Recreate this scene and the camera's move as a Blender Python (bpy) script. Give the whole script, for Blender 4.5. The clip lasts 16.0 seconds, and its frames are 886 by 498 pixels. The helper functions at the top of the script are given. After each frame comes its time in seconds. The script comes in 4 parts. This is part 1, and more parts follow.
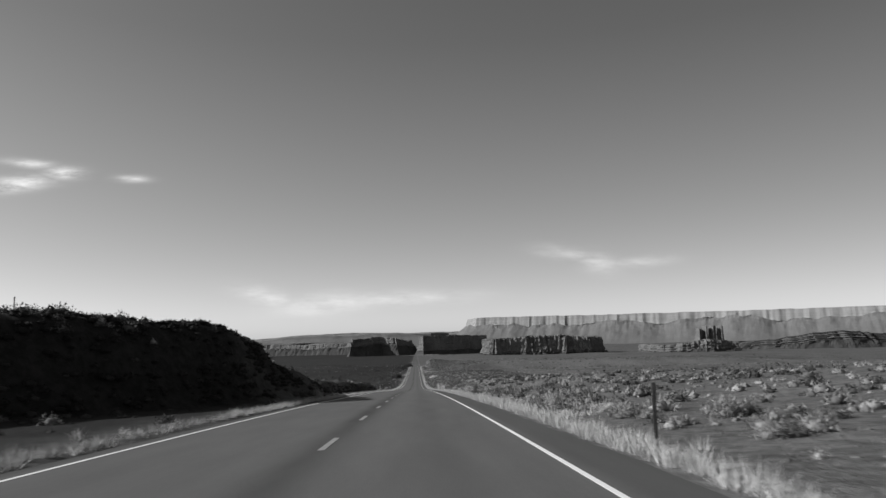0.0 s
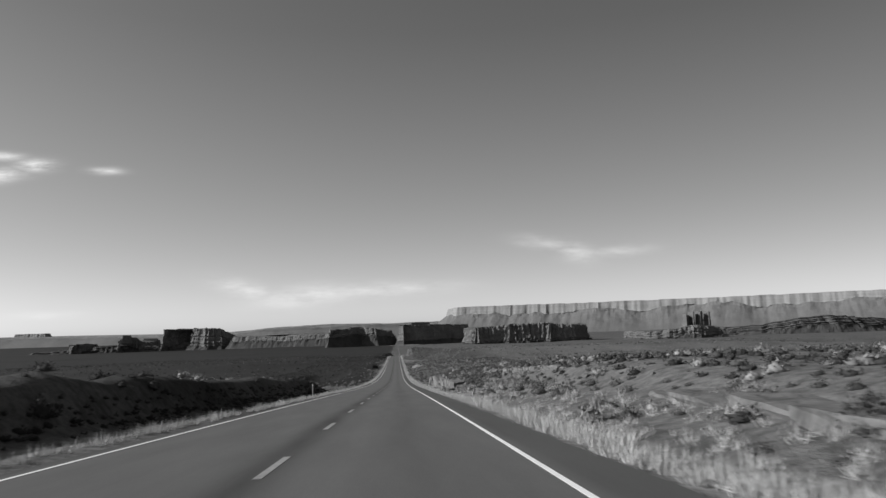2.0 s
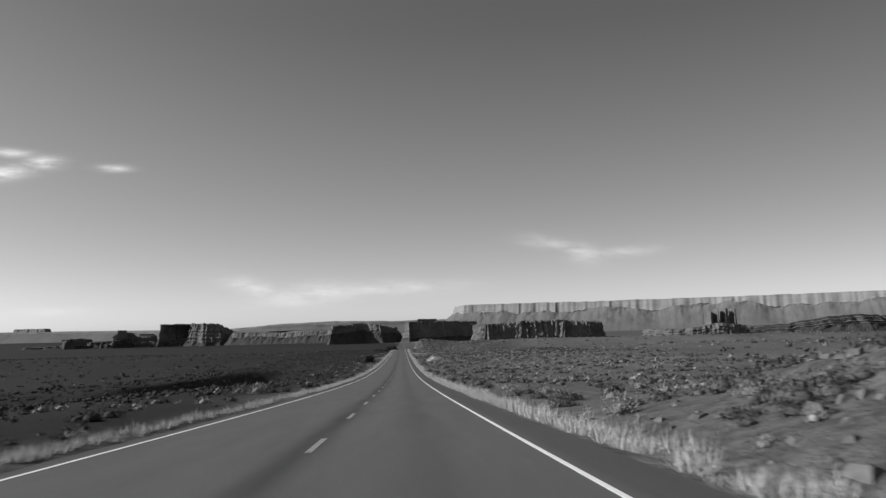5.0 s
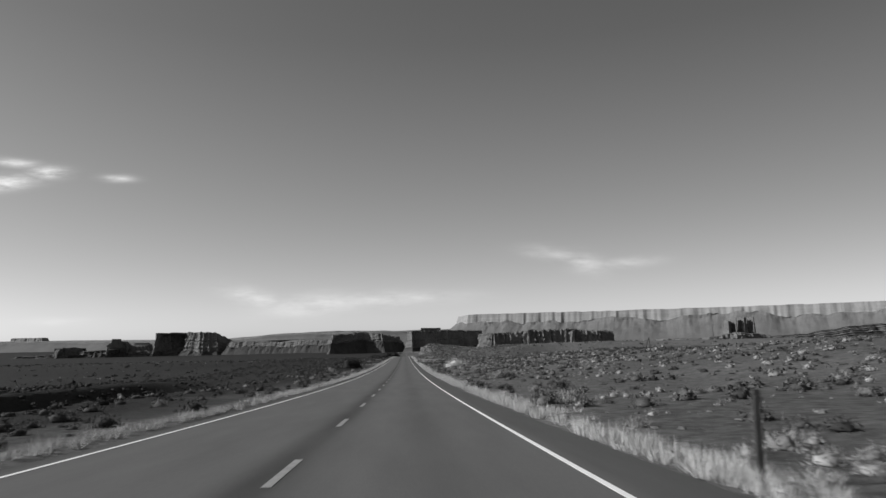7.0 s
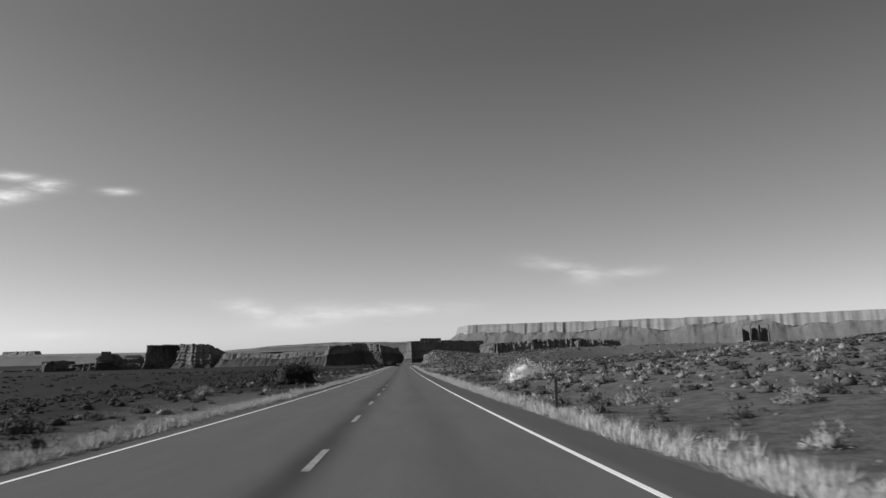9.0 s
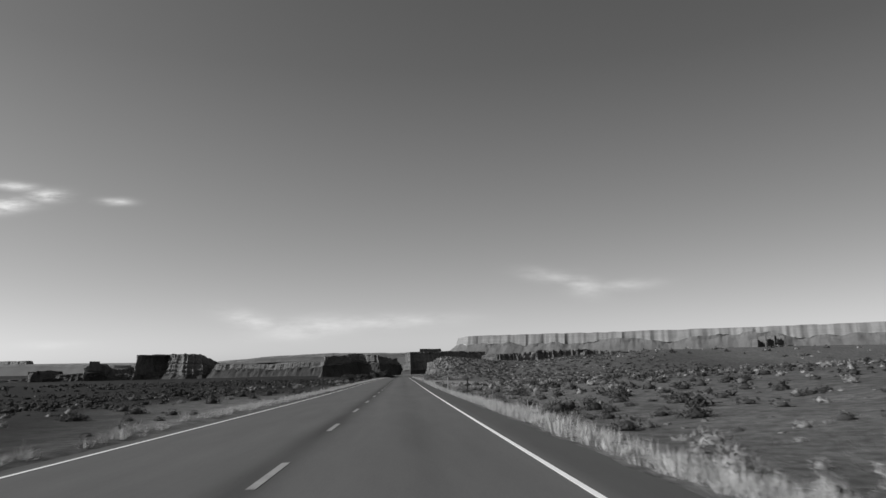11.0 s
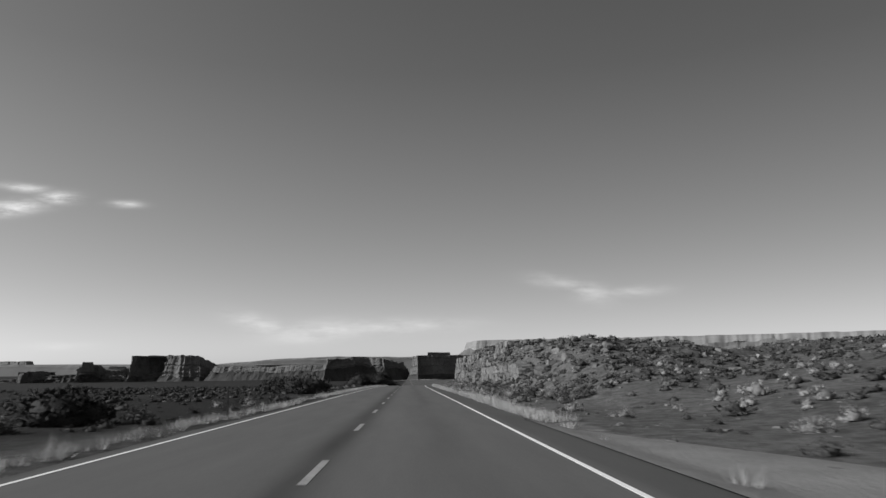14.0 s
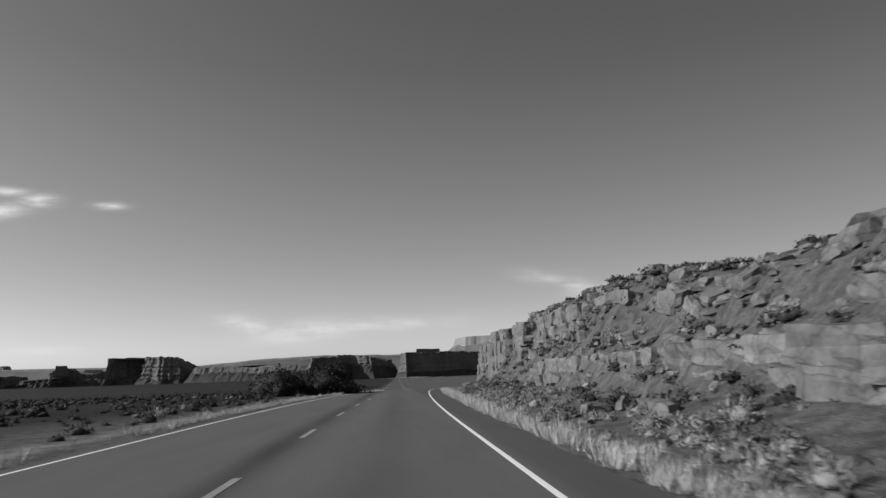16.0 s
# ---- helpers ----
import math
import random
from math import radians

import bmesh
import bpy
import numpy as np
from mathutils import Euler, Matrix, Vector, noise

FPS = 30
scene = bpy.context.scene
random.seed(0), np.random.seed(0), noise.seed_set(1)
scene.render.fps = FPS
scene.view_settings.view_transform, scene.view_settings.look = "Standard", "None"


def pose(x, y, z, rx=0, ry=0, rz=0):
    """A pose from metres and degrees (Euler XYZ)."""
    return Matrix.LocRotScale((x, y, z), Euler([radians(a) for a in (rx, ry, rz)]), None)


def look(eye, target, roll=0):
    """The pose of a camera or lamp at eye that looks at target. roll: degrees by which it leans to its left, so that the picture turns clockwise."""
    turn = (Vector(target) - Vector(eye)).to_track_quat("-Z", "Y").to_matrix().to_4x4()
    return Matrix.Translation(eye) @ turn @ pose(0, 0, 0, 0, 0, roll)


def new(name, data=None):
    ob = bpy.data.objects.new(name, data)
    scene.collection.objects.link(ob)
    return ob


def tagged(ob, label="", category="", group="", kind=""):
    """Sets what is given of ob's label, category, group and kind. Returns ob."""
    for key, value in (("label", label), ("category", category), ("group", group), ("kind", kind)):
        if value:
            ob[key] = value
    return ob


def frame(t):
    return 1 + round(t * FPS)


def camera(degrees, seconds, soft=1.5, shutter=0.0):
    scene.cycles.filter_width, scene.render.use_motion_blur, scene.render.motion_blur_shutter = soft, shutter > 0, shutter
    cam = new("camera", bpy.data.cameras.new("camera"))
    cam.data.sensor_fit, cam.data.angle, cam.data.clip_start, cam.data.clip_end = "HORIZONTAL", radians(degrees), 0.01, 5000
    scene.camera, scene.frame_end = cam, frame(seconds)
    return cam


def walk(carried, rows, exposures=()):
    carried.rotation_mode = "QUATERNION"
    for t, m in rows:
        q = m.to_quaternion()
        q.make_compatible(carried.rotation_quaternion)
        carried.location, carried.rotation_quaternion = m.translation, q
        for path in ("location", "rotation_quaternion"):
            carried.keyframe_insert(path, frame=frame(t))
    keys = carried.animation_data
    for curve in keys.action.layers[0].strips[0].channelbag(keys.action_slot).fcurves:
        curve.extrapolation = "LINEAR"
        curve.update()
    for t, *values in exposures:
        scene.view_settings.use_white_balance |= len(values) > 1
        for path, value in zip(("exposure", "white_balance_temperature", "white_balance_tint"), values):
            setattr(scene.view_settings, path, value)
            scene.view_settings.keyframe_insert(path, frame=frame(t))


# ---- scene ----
# A two-lane desert highway between low banks and a rocky hill, with buttes and a long mesa behind.
# y runs along the road, x to the right of the centre line.
cam = camera(65.7, 16.0, soft=1.45, shutter=0.09)

# seconds, metres along the road, pitch, yaw, roll, metres right of the centre line
PATH = [
    (0, -0.03, 6.93, -2.23, 1.11, 1.42), (0.5, 15.46, 6.73, -2.99, 0.78, 1.38), (1, 31.5, 6.56, -3.41, 1.31, 1.39),
    (1.5, 44.03, 6.32, -3.72, 1.36, 1.44), (2, 60.13, 6.11, -3.89, 1.76, 1.55), (2.5, 75.69, 6.13, -3.77, 1.62, 1.49),
    (3, 92.64, 5.9, -3.6, 1.21, 1.43), (3.5, 109.36, 5.86, -3.4, 1.31, 1.37), (4, 124.88, 5.78, -3.44, 1.37, 1.34),
    (4.82, 152.83, 6.01, -3.44, 1.34, 1.33), (5.68, 181.63, 6.26, -3.45, 1.3, 1.33), (6.5, 209.58, 6.49, -3.45, 1.27, 1.32),
    (7, 226.74, 6.95, -3.21, 1.18, 1.33), (7.5, 239.95, 7.13, -3.02, 1.29, 1.24), (8, 259.3, 7.42, -3.01, 1.59, 1.11),
    (8.5, 277.39, 7.59, -3.14, 1.48, 1.09), (9, 290.54, 7.89, -3.29, 1.49, 1.09), (9.82, 317.63, 8.28, -3.33, 1.39, 1.25),
    (10.68, 345.55, 8.69, -3.36, 1.3, 1.42), (11.5, 372.64, 9.08, -3.4, 1.2, 1.58), (12, 389.25, 9.27, -3.17, 0.86, 1.46),
    (12.5, 405.9, 9.49, -3.14, 0.53, 1.44), (13, 424.48, 9.31, -2.85, 0.58, 1.21), (13.5, 437.33, 9.32, -2.8, 0.52, 1.08),
    (14, 456.7, 9.26, -2.82, 0.68, 1.08), (14.5, 475.28, 9.09, -3.35, 1.3, 1.28), (15, 487.8, 9.15, -3.73, 1.47, 1.43),
    (15.5, 507.12, 9.05, -3.83, 1.85, 1.62), (16, 522.83, 9.01, -3.78, 1.75, 1.78),
]
EYE = 1.047

# the road's fall in degrees at metres along it
SLOPE_Y = [-300, 0, 15, 30, 44, 60, 76, 92, 109, 126, 147, 168, 188, 209, 226, 242, 258, 274, 290, 330, 373, 390, 406, 422, 437, 456, 475, 490, 507, 523, 540, 560, 600, 700, 1000, 2000, 2500, 9000]
SLOPE_D = [-2.3, -3.38, -3.63, -3.95, -4.14, -4.25, -4.38, -4.49, -4.55, -4.52, -4.36, -4.13, -3.88, -3.58, -3.26, -2.93, -2.63, -2.37, -2.17, -1.68, -1.54, -1.45, -1.37, -1.27, -1.27, -1.33, -1.33, -1.34, -1.4, -1.41, -1.43, -1.61, -2.4, -2.4, -1.5, -1.2, -0.3, 0.0]
_fine = np.arange(-300.0, 5200.0, 1.0)
_slope = np.tan(np.radians(np.interp(_fine, SLOPE_Y, SLOPE_D)))
_slope = np.convolve(np.pad(_slope, 12, mode="edge"), np.ones(25) / 25, mode="valid")
_height = np.cumsum(_slope)
_height -= np.interp(0.0, _fine, _height)


def road_z(y):
    return np.interp(y, _fine, _height)


def path_rows():
    cols = np.array(PATH)
    rows = []
    for k in range(161):
        t = k / 10
        s, p, w, r, x = [float(np.interp(t, cols[:, 0], cols[:, c])) for c in range(1, 6)]
        rows.append((t, pose(x, s, float(road_z(s)) + EYE, 90 + p, r, w)))
    return rows


walk(cam, path_rows(), [(0.0, 0.10), (4.0, 0.05), (9.0, 0.0), (12.0, -0.08), (16.0, -0.06)])

# ---- light ----
SUN = Vector((-0.98, -0.17, 0.515)).normalized()
sun = new("sun", bpy.data.lights.new("sun", "SUN"))
sun.data.energy, sun.data.angle, sun.data.color = 4.4, radians(0.53), (1.0, 1.0, 1.0)
sun.matrix_world = look(SUN * 50, (0, 0, 0))


class Nodes:
    """Short hand for building a node tree."""

    def __init__(self, tree):
        self.tree = tree
        tree.nodes.clear()

    def add(self, kind, values=None):
        node = self.tree.nodes.new(kind)
        for key, value in (values or {}).items():
            if isinstance(value, bpy.types.NodeSocket):
                self.tree.links.new(value, node.inputs[key])
            else:
                node.inputs[key].default_value = value
        return node

    def math(self, op, a, b=0.0, c=0.0, clamp=False):
        node = self.add("ShaderNodeMath", {0: a, 1: b, 2: c})
        node.operation, node.use_clamp = op, clamp
        return node.outputs[0]

    def noise(self, vector, scale, detail=4.0, rough=0.55):
        return self.add("ShaderNodeTexNoise", {"Vector": vector, "Scale": scale, "Detail": detail, "Roughness": rough}).outputs[0]

    def ramp(self, fac, stops):
        node = self.add("ShaderNodeValToRGB", {"Fac": fac})
        els = node.color_ramp.elements
        while len(els) < len(stops):
            els.new(0.5)
        for el, (pos, v) in zip(els, stops):
            el.position, el.color = pos, (v, v, v, 1)
        return node.outputs[0]

    def scaled(self, vector, xyz):
        node = self.add("ShaderNodeVectorMath", {0: vector, 1: xyz})
        node.operation = "MULTIPLY"
        return node.outputs[0]


def make_world():
    world = bpy.data.worlds.new("desert_sky")
    scene.world = world
    world.use_nodes = True
    n = Nodes(world.node_tree)
    sky = n.add("ShaderNodeTexSky")
    sky.sky_type, sky.sun_disc = "NISHITA", False
    sky.sun_elevation, sky.sun_rotation = math.asin(SUN.z), math.atan2(SUN.x, SUN.y)
    sky.altitude, sky.air_density, sky.dust_density, sky.ozone_density = 1500.0, 1.0, 1.2, 1.0
    # black-and-white film behind a red filter: the red channel as grey
    red = n.add("ShaderNodeSeparateColor", {0: sky.outputs[0]}).outputs[0]
    way = n.add("ShaderNodeTexCoord").outputs["Generated"]
    xyz = n.add("ShaderNodeSeparateXYZ", {0: way}).outputs
    ahead = n.math("MAXIMUM", xyz[1], 0.02)
    u, v = n.math("DIVIDE", xyz[0], ahead), n.math("DIVIDE", xyz[2], ahead)
    uv = n.add("ShaderNodeCombineXYZ", {0: u, 1: n.math("MULTIPLY", v, 4.0), 2: 0.0}).outputs[0]
    wisps = n.noise(uv, 14.0, 6.0, 0.6)
    total = None
    # thin clouds: centre, half widths, tilt, weight
    for cu, cv, a, b, tilt, weight in ((-0.580, 0.225, 0.045, 0.010, 0.10, 1.8), (-0.560, 0.256, 0.034, 0.006, -0.1, 1.1), (-0.510, 0.241, 0.024, 0.008, 0.0, 1.9),
                                       (-0.412, 0.232, 0.022, 0.005, -0.05, 1.0), (-0.215, 0.056, 0.04, 0.012, -0.26, 0.6), (-0.13, 0.044, 0.07, 0.014, 0.05, 0.55), (-0.03, 0.050, 0.10, 0.010, 0.02, 0.5),
                                       (0.225, 0.112, 0.045, 0.010, -0.14, 0.45), (0.270, 0.098, 0.030, 0.014, -0.2, 0.55), (0.330, 0.097, 0.05, 0.008, 0.08, 0.36), (-0.49, 0.027, 0.05, 0.006, 0.0, 0.15)):
        du = n.math("SUBTRACT", u, cu)
        dv = n.math("SUBTRACT", n.math("SUBTRACT", v, cv), n.math("MULTIPLY", du, tilt))
        e = n.math("ADD", n.math("POWER", n.math("ABSOLUTE", n.math("DIVIDE", du, a)), 2.0), n.math("POWER", n.math("ABSOLUTE", n.math("DIVIDE", dv, b)), 2.0))
        fall = n.math("EXPONENT", n.math("MULTIPLY", e, -1.0))
        fall = n.math("MULTIPLY", fall, weight)
        total = fall if total is None else n.math("MAXIMUM", total, fall)
    front = n.math("GREATER_THAN", xyz[1], 0.05)
    shaped = n.math("MULTIPLY", n.math("SUBTRACT", wisps, 0.30), 2.6, clamp=True)
    cover = n.math("MULTIPLY", n.math("MULTIPLY", total, shaped), front)
    # the sky is lighter towards the sun's side
    height = n.math("MAXIMUM", n.math("MINIMUM", xyz[2], 0.4), 0.0)
    lean = n.math("ADD", n.math("MULTIPLY", height, 0.4), SKY_SIDE)
    side = n.math("SUBTRACT", 1.0, n.math("MULTIPLY", xyz[0], lean))
    # dust evens the sky from the horizon up
    dust = n.math("ADD", n.math("MULTIPLY", height, n.math("SUBTRACT", 1.4, n.math("MULTIPLY", height, 3.5))), 0.94)
    side = n.math("MULTIPLY", side, dust)
    base = n.math("MULTIPLY", n.math("MULTIPLY", n.math("POWER", red, SKY_POWER), SKY_GAIN), side)
    lit = n.math("ADD", base, n.math("MULTIPLY", cover, CLOUD_LIGHT))
    back = n.add("ShaderNodeBackground", {"Color": lit, "Strength": 0.10})
    n.add("ShaderNodeOutputWorld", {"Surface": back.outputs[0]})


SKY_POWER, SKY_GAIN, SKY_SIDE, CLOUD_LIGHT = 0.93, 1.27, 0.22, 4.6
make_world()

# ---- materials ----


def material(name, light, dark, scale, rough=0.9, bump=0.3, fine=None, random_by=None, spread=0.0, stretch=(1, 1, 1), tune=None):
    """A grey mineral or plant surface: two scales of noise between dark and light, with relief."""
    m = bpy.data.materials.new(name)
    m.use_nodes = True
    n = Nodes(m.node_tree)
    at = n.add("ShaderNodeNewGeometry").outputs["Position"]
    at = n.scaled(at, stretch)
    big = n.noise(at, scale, 5.0, 0.6)
    small = n.noise(at, fine or scale * 9, 4.0, 0.65)
    mix = n.math("ADD", n.math("MULTIPLY", big, 0.6), n.math("MULTIPLY", small, 0.4))
    grey = n.add("ShaderNodeMapRange", {0: mix, 1: 0.33, 2: 0.67, 3: dark, 4: light}).outputs[0]
    if random_by == "object":
        chance = n.add("ShaderNodeObjectInfo").outputs["Random"]
    elif random_by == "island":
        chance = n.add("ShaderNodeNewGeometry").outputs["Random Per Island"]
    else:
        chance = None
    if chance is not None:
        grey = n.math("MULTIPLY", grey, n.math("ADD", n.math("MULTIPLY", chance, spread * 2), 1.0 - spread))
    if tune:
        grey = tune(n, at, grey)
    surface = n.add("ShaderNodeBsdfPrincipled", {"Base Color": grey, "Roughness": rough, "Specular IOR Level": 0.2})
    if bump:
        hump = n.add("ShaderNodeBump", {"Strength": bump, "Distance": 0.12 / scale, "Height": mix})
        n.tree.links.new(hump.outputs[0], surface.inputs["Normal"])
    n.add("ShaderNodeOutputMaterial", {"Surface": surface.outputs[0]})
    return m


def asphalt_tune(n, at, grey):
    """Dark oil streak along the centre and faint wheel tracks."""
    x = n.add("ShaderNodeSeparateXYZ", {0: at}).outputs[0]
    wob = n.math("MULTIPLY", n.math("SUBTRACT", n.noise(at, 0.3, 3.0), 0.5), 0.35)
    xw = n.math("ADD", x, wob)

    def band(centre, width, depth):
        d = n.math("DIVIDE", n.math("SUBTRACT", xw, centre), width)
        return n.math("MULTIPLY", n.math("EXPONENT", n.math("MULTIPLY", n.math("MULTIPLY", d, d), -1.0)), depth)

    patch = n.math("MULTIPLY", n.noise(at, 0.9, 3.0), 1.3)
    dirt = n.math("MULTIPLY", band(-0.10, 0.30, 0.70), patch)
    dirt = n.math("ADD", dirt, n.math("MULTIPLY", band(1.7, 0.35, 0.2), patch))
    dirt = n.math("SUBTRACT", dirt, band(0.8, 0.3, 0.05))
    # an old oil spot in the right-hand lane
    y = n.add("ShaderNodeSeparateXYZ", {0: n.scaled(at, (1, 1 / 0.12, 1))}).outputs[1]
    dx, dy = n.math("DIVIDE", n.math("SUBTRACT", x, 1.75), 0.15), n.math("DIVIDE", n.math("SUBTRACT", y, 444.8), 0.38)
    spot = n.math("EXPONENT", n.math("MULTIPLY", n.math("ADD", n.math("MULTIPLY", dx, dx), n.math("MULTIPLY", dy, dy)), -1.0))
    dirt = n.math("ADD", dirt, n.math("MULTIPLY", spot, 0.7))
    shoulder = n.add("ShaderNodeMapRange", {0: n.math("ABSOLUTE", n.math("ADD", x, n.math("MULTIPLY", wob, 0.3))), 1: 3.18, 2: 3.4, 3: 1.0, 4: 0.72}).outputs[0]
    return n.math("MULTIPLY", n.math("MULTIPLY", grey, shoulder), n.math("SUBTRACT", 1.0, dirt))


def strata_tune(n, at, grey):
    """Level beds of harder and softer rock, with streaks running down the faces."""
    xyz = n.add("ShaderNodeSeparateXYZ", {0: at}).outputs
    beds = n.noise(n.scaled(at, (0.002, 0.002, 0.12)), 1.0, 5.0, 0.7)
    streaks = n.noise(n.scaled(at, (0.035, 0.035, 0.012)), 1.0, 4.0, 0.6)
    f = n.math("ADD", n.math("MULTIPLY", beds, 0.9), n.math("MULTIPLY", streaks, 0.9))
    return n.math("MULTIPLY", grey, n.add("ShaderNodeMapRange", {0: f, 1: 0.6, 2: 1.2, 3: 0.82, 4: 1.15}).outputs[0])


def crack_tune(n, at, grey):
    """Faint cracks and dark desert varnish that runs down the faces."""
    warp = n.add("ShaderNodeVectorMath", {0: at, 1: n.scaled(n.add("ShaderNodeTexNoise", {"Vector": at, "Scale": 1.7, "Detail": 3.0}).outputs[1], (0.5, 0.5, 0.5))})
    cells = n.add("ShaderNodeTexVoronoi", {"Vector": n.scaled(warp.outputs[0], (0.9, 0.9, 1.5)), "Scale": 1.0})
    cells.feature = "DISTANCE_TO_EDGE"
    line = n.add("ShaderNodeMapRange", {0: cells.outputs[0], 1: 0.0, 2: 0.04, 3: 0.62, 4: 1.0}).outputs[0]
    varnish = n.noise(n.scaled(at, (1.5, 1.5, 0.8)), 1.0, 7.0, 0.72)
    stain = n.add("ShaderNodeMapRange", {0: varnish, 1: 0.44, 2: 0.68, 3: 1.12, 4: 0.62}).outputs[0]
    return n.math("MULTIPLY", n.math("MULTIPLY", grey, line), stain)


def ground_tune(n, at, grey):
    """Bare pale dust in patches, darker scrub cover further out, left side painted shadier."""
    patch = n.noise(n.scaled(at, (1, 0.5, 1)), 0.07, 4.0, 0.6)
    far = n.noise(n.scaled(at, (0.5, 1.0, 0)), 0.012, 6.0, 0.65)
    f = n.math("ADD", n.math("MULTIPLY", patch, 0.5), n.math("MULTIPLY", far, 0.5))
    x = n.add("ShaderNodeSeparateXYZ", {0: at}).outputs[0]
    # dark plant cover and bank shade left of the road, put into the colour
    cover_shade = n.add("ShaderNodeMapRange", {0: n.math("ADD", x, n.math("ADD", n.math("MULTIPLY", patch, 8.0), n.math("MULTIPLY", n.math("SUBTRACT", far, 0.5), 24.0))), 1: -5.0, 2: 1.5, 3: 0.17, 4: 1.0}).outputs[0]
    litter = n.add("ShaderNodeMapRange", {0: n.noise(at, 2.6, 5.0, 0.7), 1: 0.38, 2: 0.6, 3: 0.7, 4: 1.4}).outputs[0]
    sand = n.add("ShaderNodeMapRange", {0: n.math("ADD", n.add("ShaderNodeSeparateXYZ", {0: at}).outputs[1], n.math("MULTIPLY", far, 90.0)), 1: 100.0, 2: 240.0, 3: 1.25, 4: 1.0}).outputs[0]
    stony = n.add("ShaderNodeMapRange", {0: n.add("ShaderNodeSeparateXYZ", {0: at}).outputs[1], 1: 468.0, 2: 500.0, 3: 1.0, 4: 0.85}).outputs[0]
    edge = n.math("ADD", n.math("ABSOLUTE", x), n.math("MULTIPLY", n.math("SUBTRACT", n.noise(at, 0.8, 3.0), 0.5), 1.4))
    straw = n.add("ShaderNodeMapRange", {0: n.math("ABSOLUTE", n.math("SUBTRACT", edge, 4.75)), 1: 0.35, 2: 0.75, 3: 1.7, 4: 1.0}).outputs[0]
    grey = n.math("MULTIPLY", grey, straw)
    grey = n.math("MULTIPLY", n.math("MULTIPLY", n.math("MULTIPLY", grey, sand), n.math("MULTIPLY", cover_shade, stony)), litter)
    return n.math("MULTIPLY", grey, n.add("ShaderNodeMapRange", {0: f, 1: 0.36, 2: 0.62, 3: 0.65, 4: 1.3}).outputs[0])


ASPHALT = material("asphalt", 0.131, 0.102, 1.6, 0.9, 0.0, fine=60, stretch=(1, 0.12, 1), tune=asphalt_tune)
YELLOW = material("worn_yellow_paint", 0.38, 0.22, 3.0, 0.8, 0.0, fine=30)
PAINT = material("worn_road_paint", 0.90, 0.78, 3.0, 0.8, 0.0, fine=45)
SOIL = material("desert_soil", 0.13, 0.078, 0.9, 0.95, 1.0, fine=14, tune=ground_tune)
DUST = material("pale_dust", 0.25, 0.165, 0.8, 0.95, 0.4, fine=12)
ROCK = material("sandstone", 0.205, 0.115, 1.6, 0.9, 0.7, fine=11, random_by="object", spread=0.18, tune=crack_tune)
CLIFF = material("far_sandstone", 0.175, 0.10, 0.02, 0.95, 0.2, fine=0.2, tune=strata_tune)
# pale for the mesa; stands for haze on the horizon ridge and butte
PALE_CLIFF = material("far_pale_hazy_sandstone", 0.27, 0.21, 0.015, 0.95, 0.2, fine=0.15, tune=strata_tune)
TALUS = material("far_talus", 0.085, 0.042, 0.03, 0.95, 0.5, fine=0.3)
PALE_TALUS = material("far_pale_hazy_talus", 0.165, 0.12, 0.01, 0.95, 0.2, fine=0.12)
DARKSAGE = material("dark_scrub", 0.065, 0.028, 9.0, 0.9, 1.0, fine=40, random_by="island", spread=0.45)
DARKWOOD = material("dark_old_wood", 0.06, 0.03, 2.0, 0.9, 0.4)
SAGE = material("grey_sagebrush", 0.12, 0.05, 9.0, 0.9, 1.0, fine=40, random_by="island", spread=0.45)
BRUSH = material("pale_rabbitbrush", 0.30, 0.15, 9.0, 0.9, 1.0, fine=40, random_by="island", spread=0.4)
GRASS = material("dry_grass", 0.58, 0.32, 6.0, 0.9, 0.1, random_by="island", spread=0.35)
# also colours the left bank's brush, to deepen its shade
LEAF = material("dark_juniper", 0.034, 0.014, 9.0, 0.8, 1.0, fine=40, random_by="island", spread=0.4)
BARK = material("old_wood", 0.16, 0.08, 2.0, 0.9, 0.5, stretch=(6, 6, 1))
STEEL = material("galvanised_post", 0.55, 0.40, 5.0, 0.5, 0.1)
DARKSTEEL = material("rusty_post", 0.08, 0.04, 5.0, 0.7, 0.2)
WHITE = material("white_reflector", 0.8, 0.7, 8.0, 0.4, 0.05)

# ---- mesh helpers ----


def lattice(ix, iy, seed):
    k = (ix.astype(np.int64) * 374761393 + iy.astype(np.int64) * 668265263 + seed * 974711) & 0xFFFFFFFF
    k = ((k ^ (k >> 13)) * 1274126177) & 0xFFFFFFFF
    return ((k ^ (k >> 16)) & 0xFFFF) / 65535.0


def vnoise(x, y, seed=0):
    """Smooth noise of 0 to 1 over the plane, one cell a unit."""
    x, y = np.asarray(x, float), np.asarray(y, float)
    ix, iy = np.floor(x), np.floor(y)
    fx, fy = x - ix, y - iy
    fx, fy = fx * fx * (3 - 2 * fx), fy * fy * (3 - 2 * fy)
    a, b = lattice(ix, iy, seed), lattice(ix + 1, iy, seed)
    c, d = lattice(ix, iy + 1, seed), lattice(ix + 1, iy + 1, seed)
    return (a * (1 - fx) + b * fx) * (1 - fy) + (c * (1 - fx) + d * fx) * fy


def fbm(x, y, seed=0, octaves=4):
    total, amp, norm = 0.0, 1.0, 0.0
    for k in range(octaves):
        total, norm = total + amp * vnoise(np.asarray(x) * 2 ** k, np.asarray(y) * 2 ** k, seed + k), norm + amp
        amp *= 0.5
    return total / norm


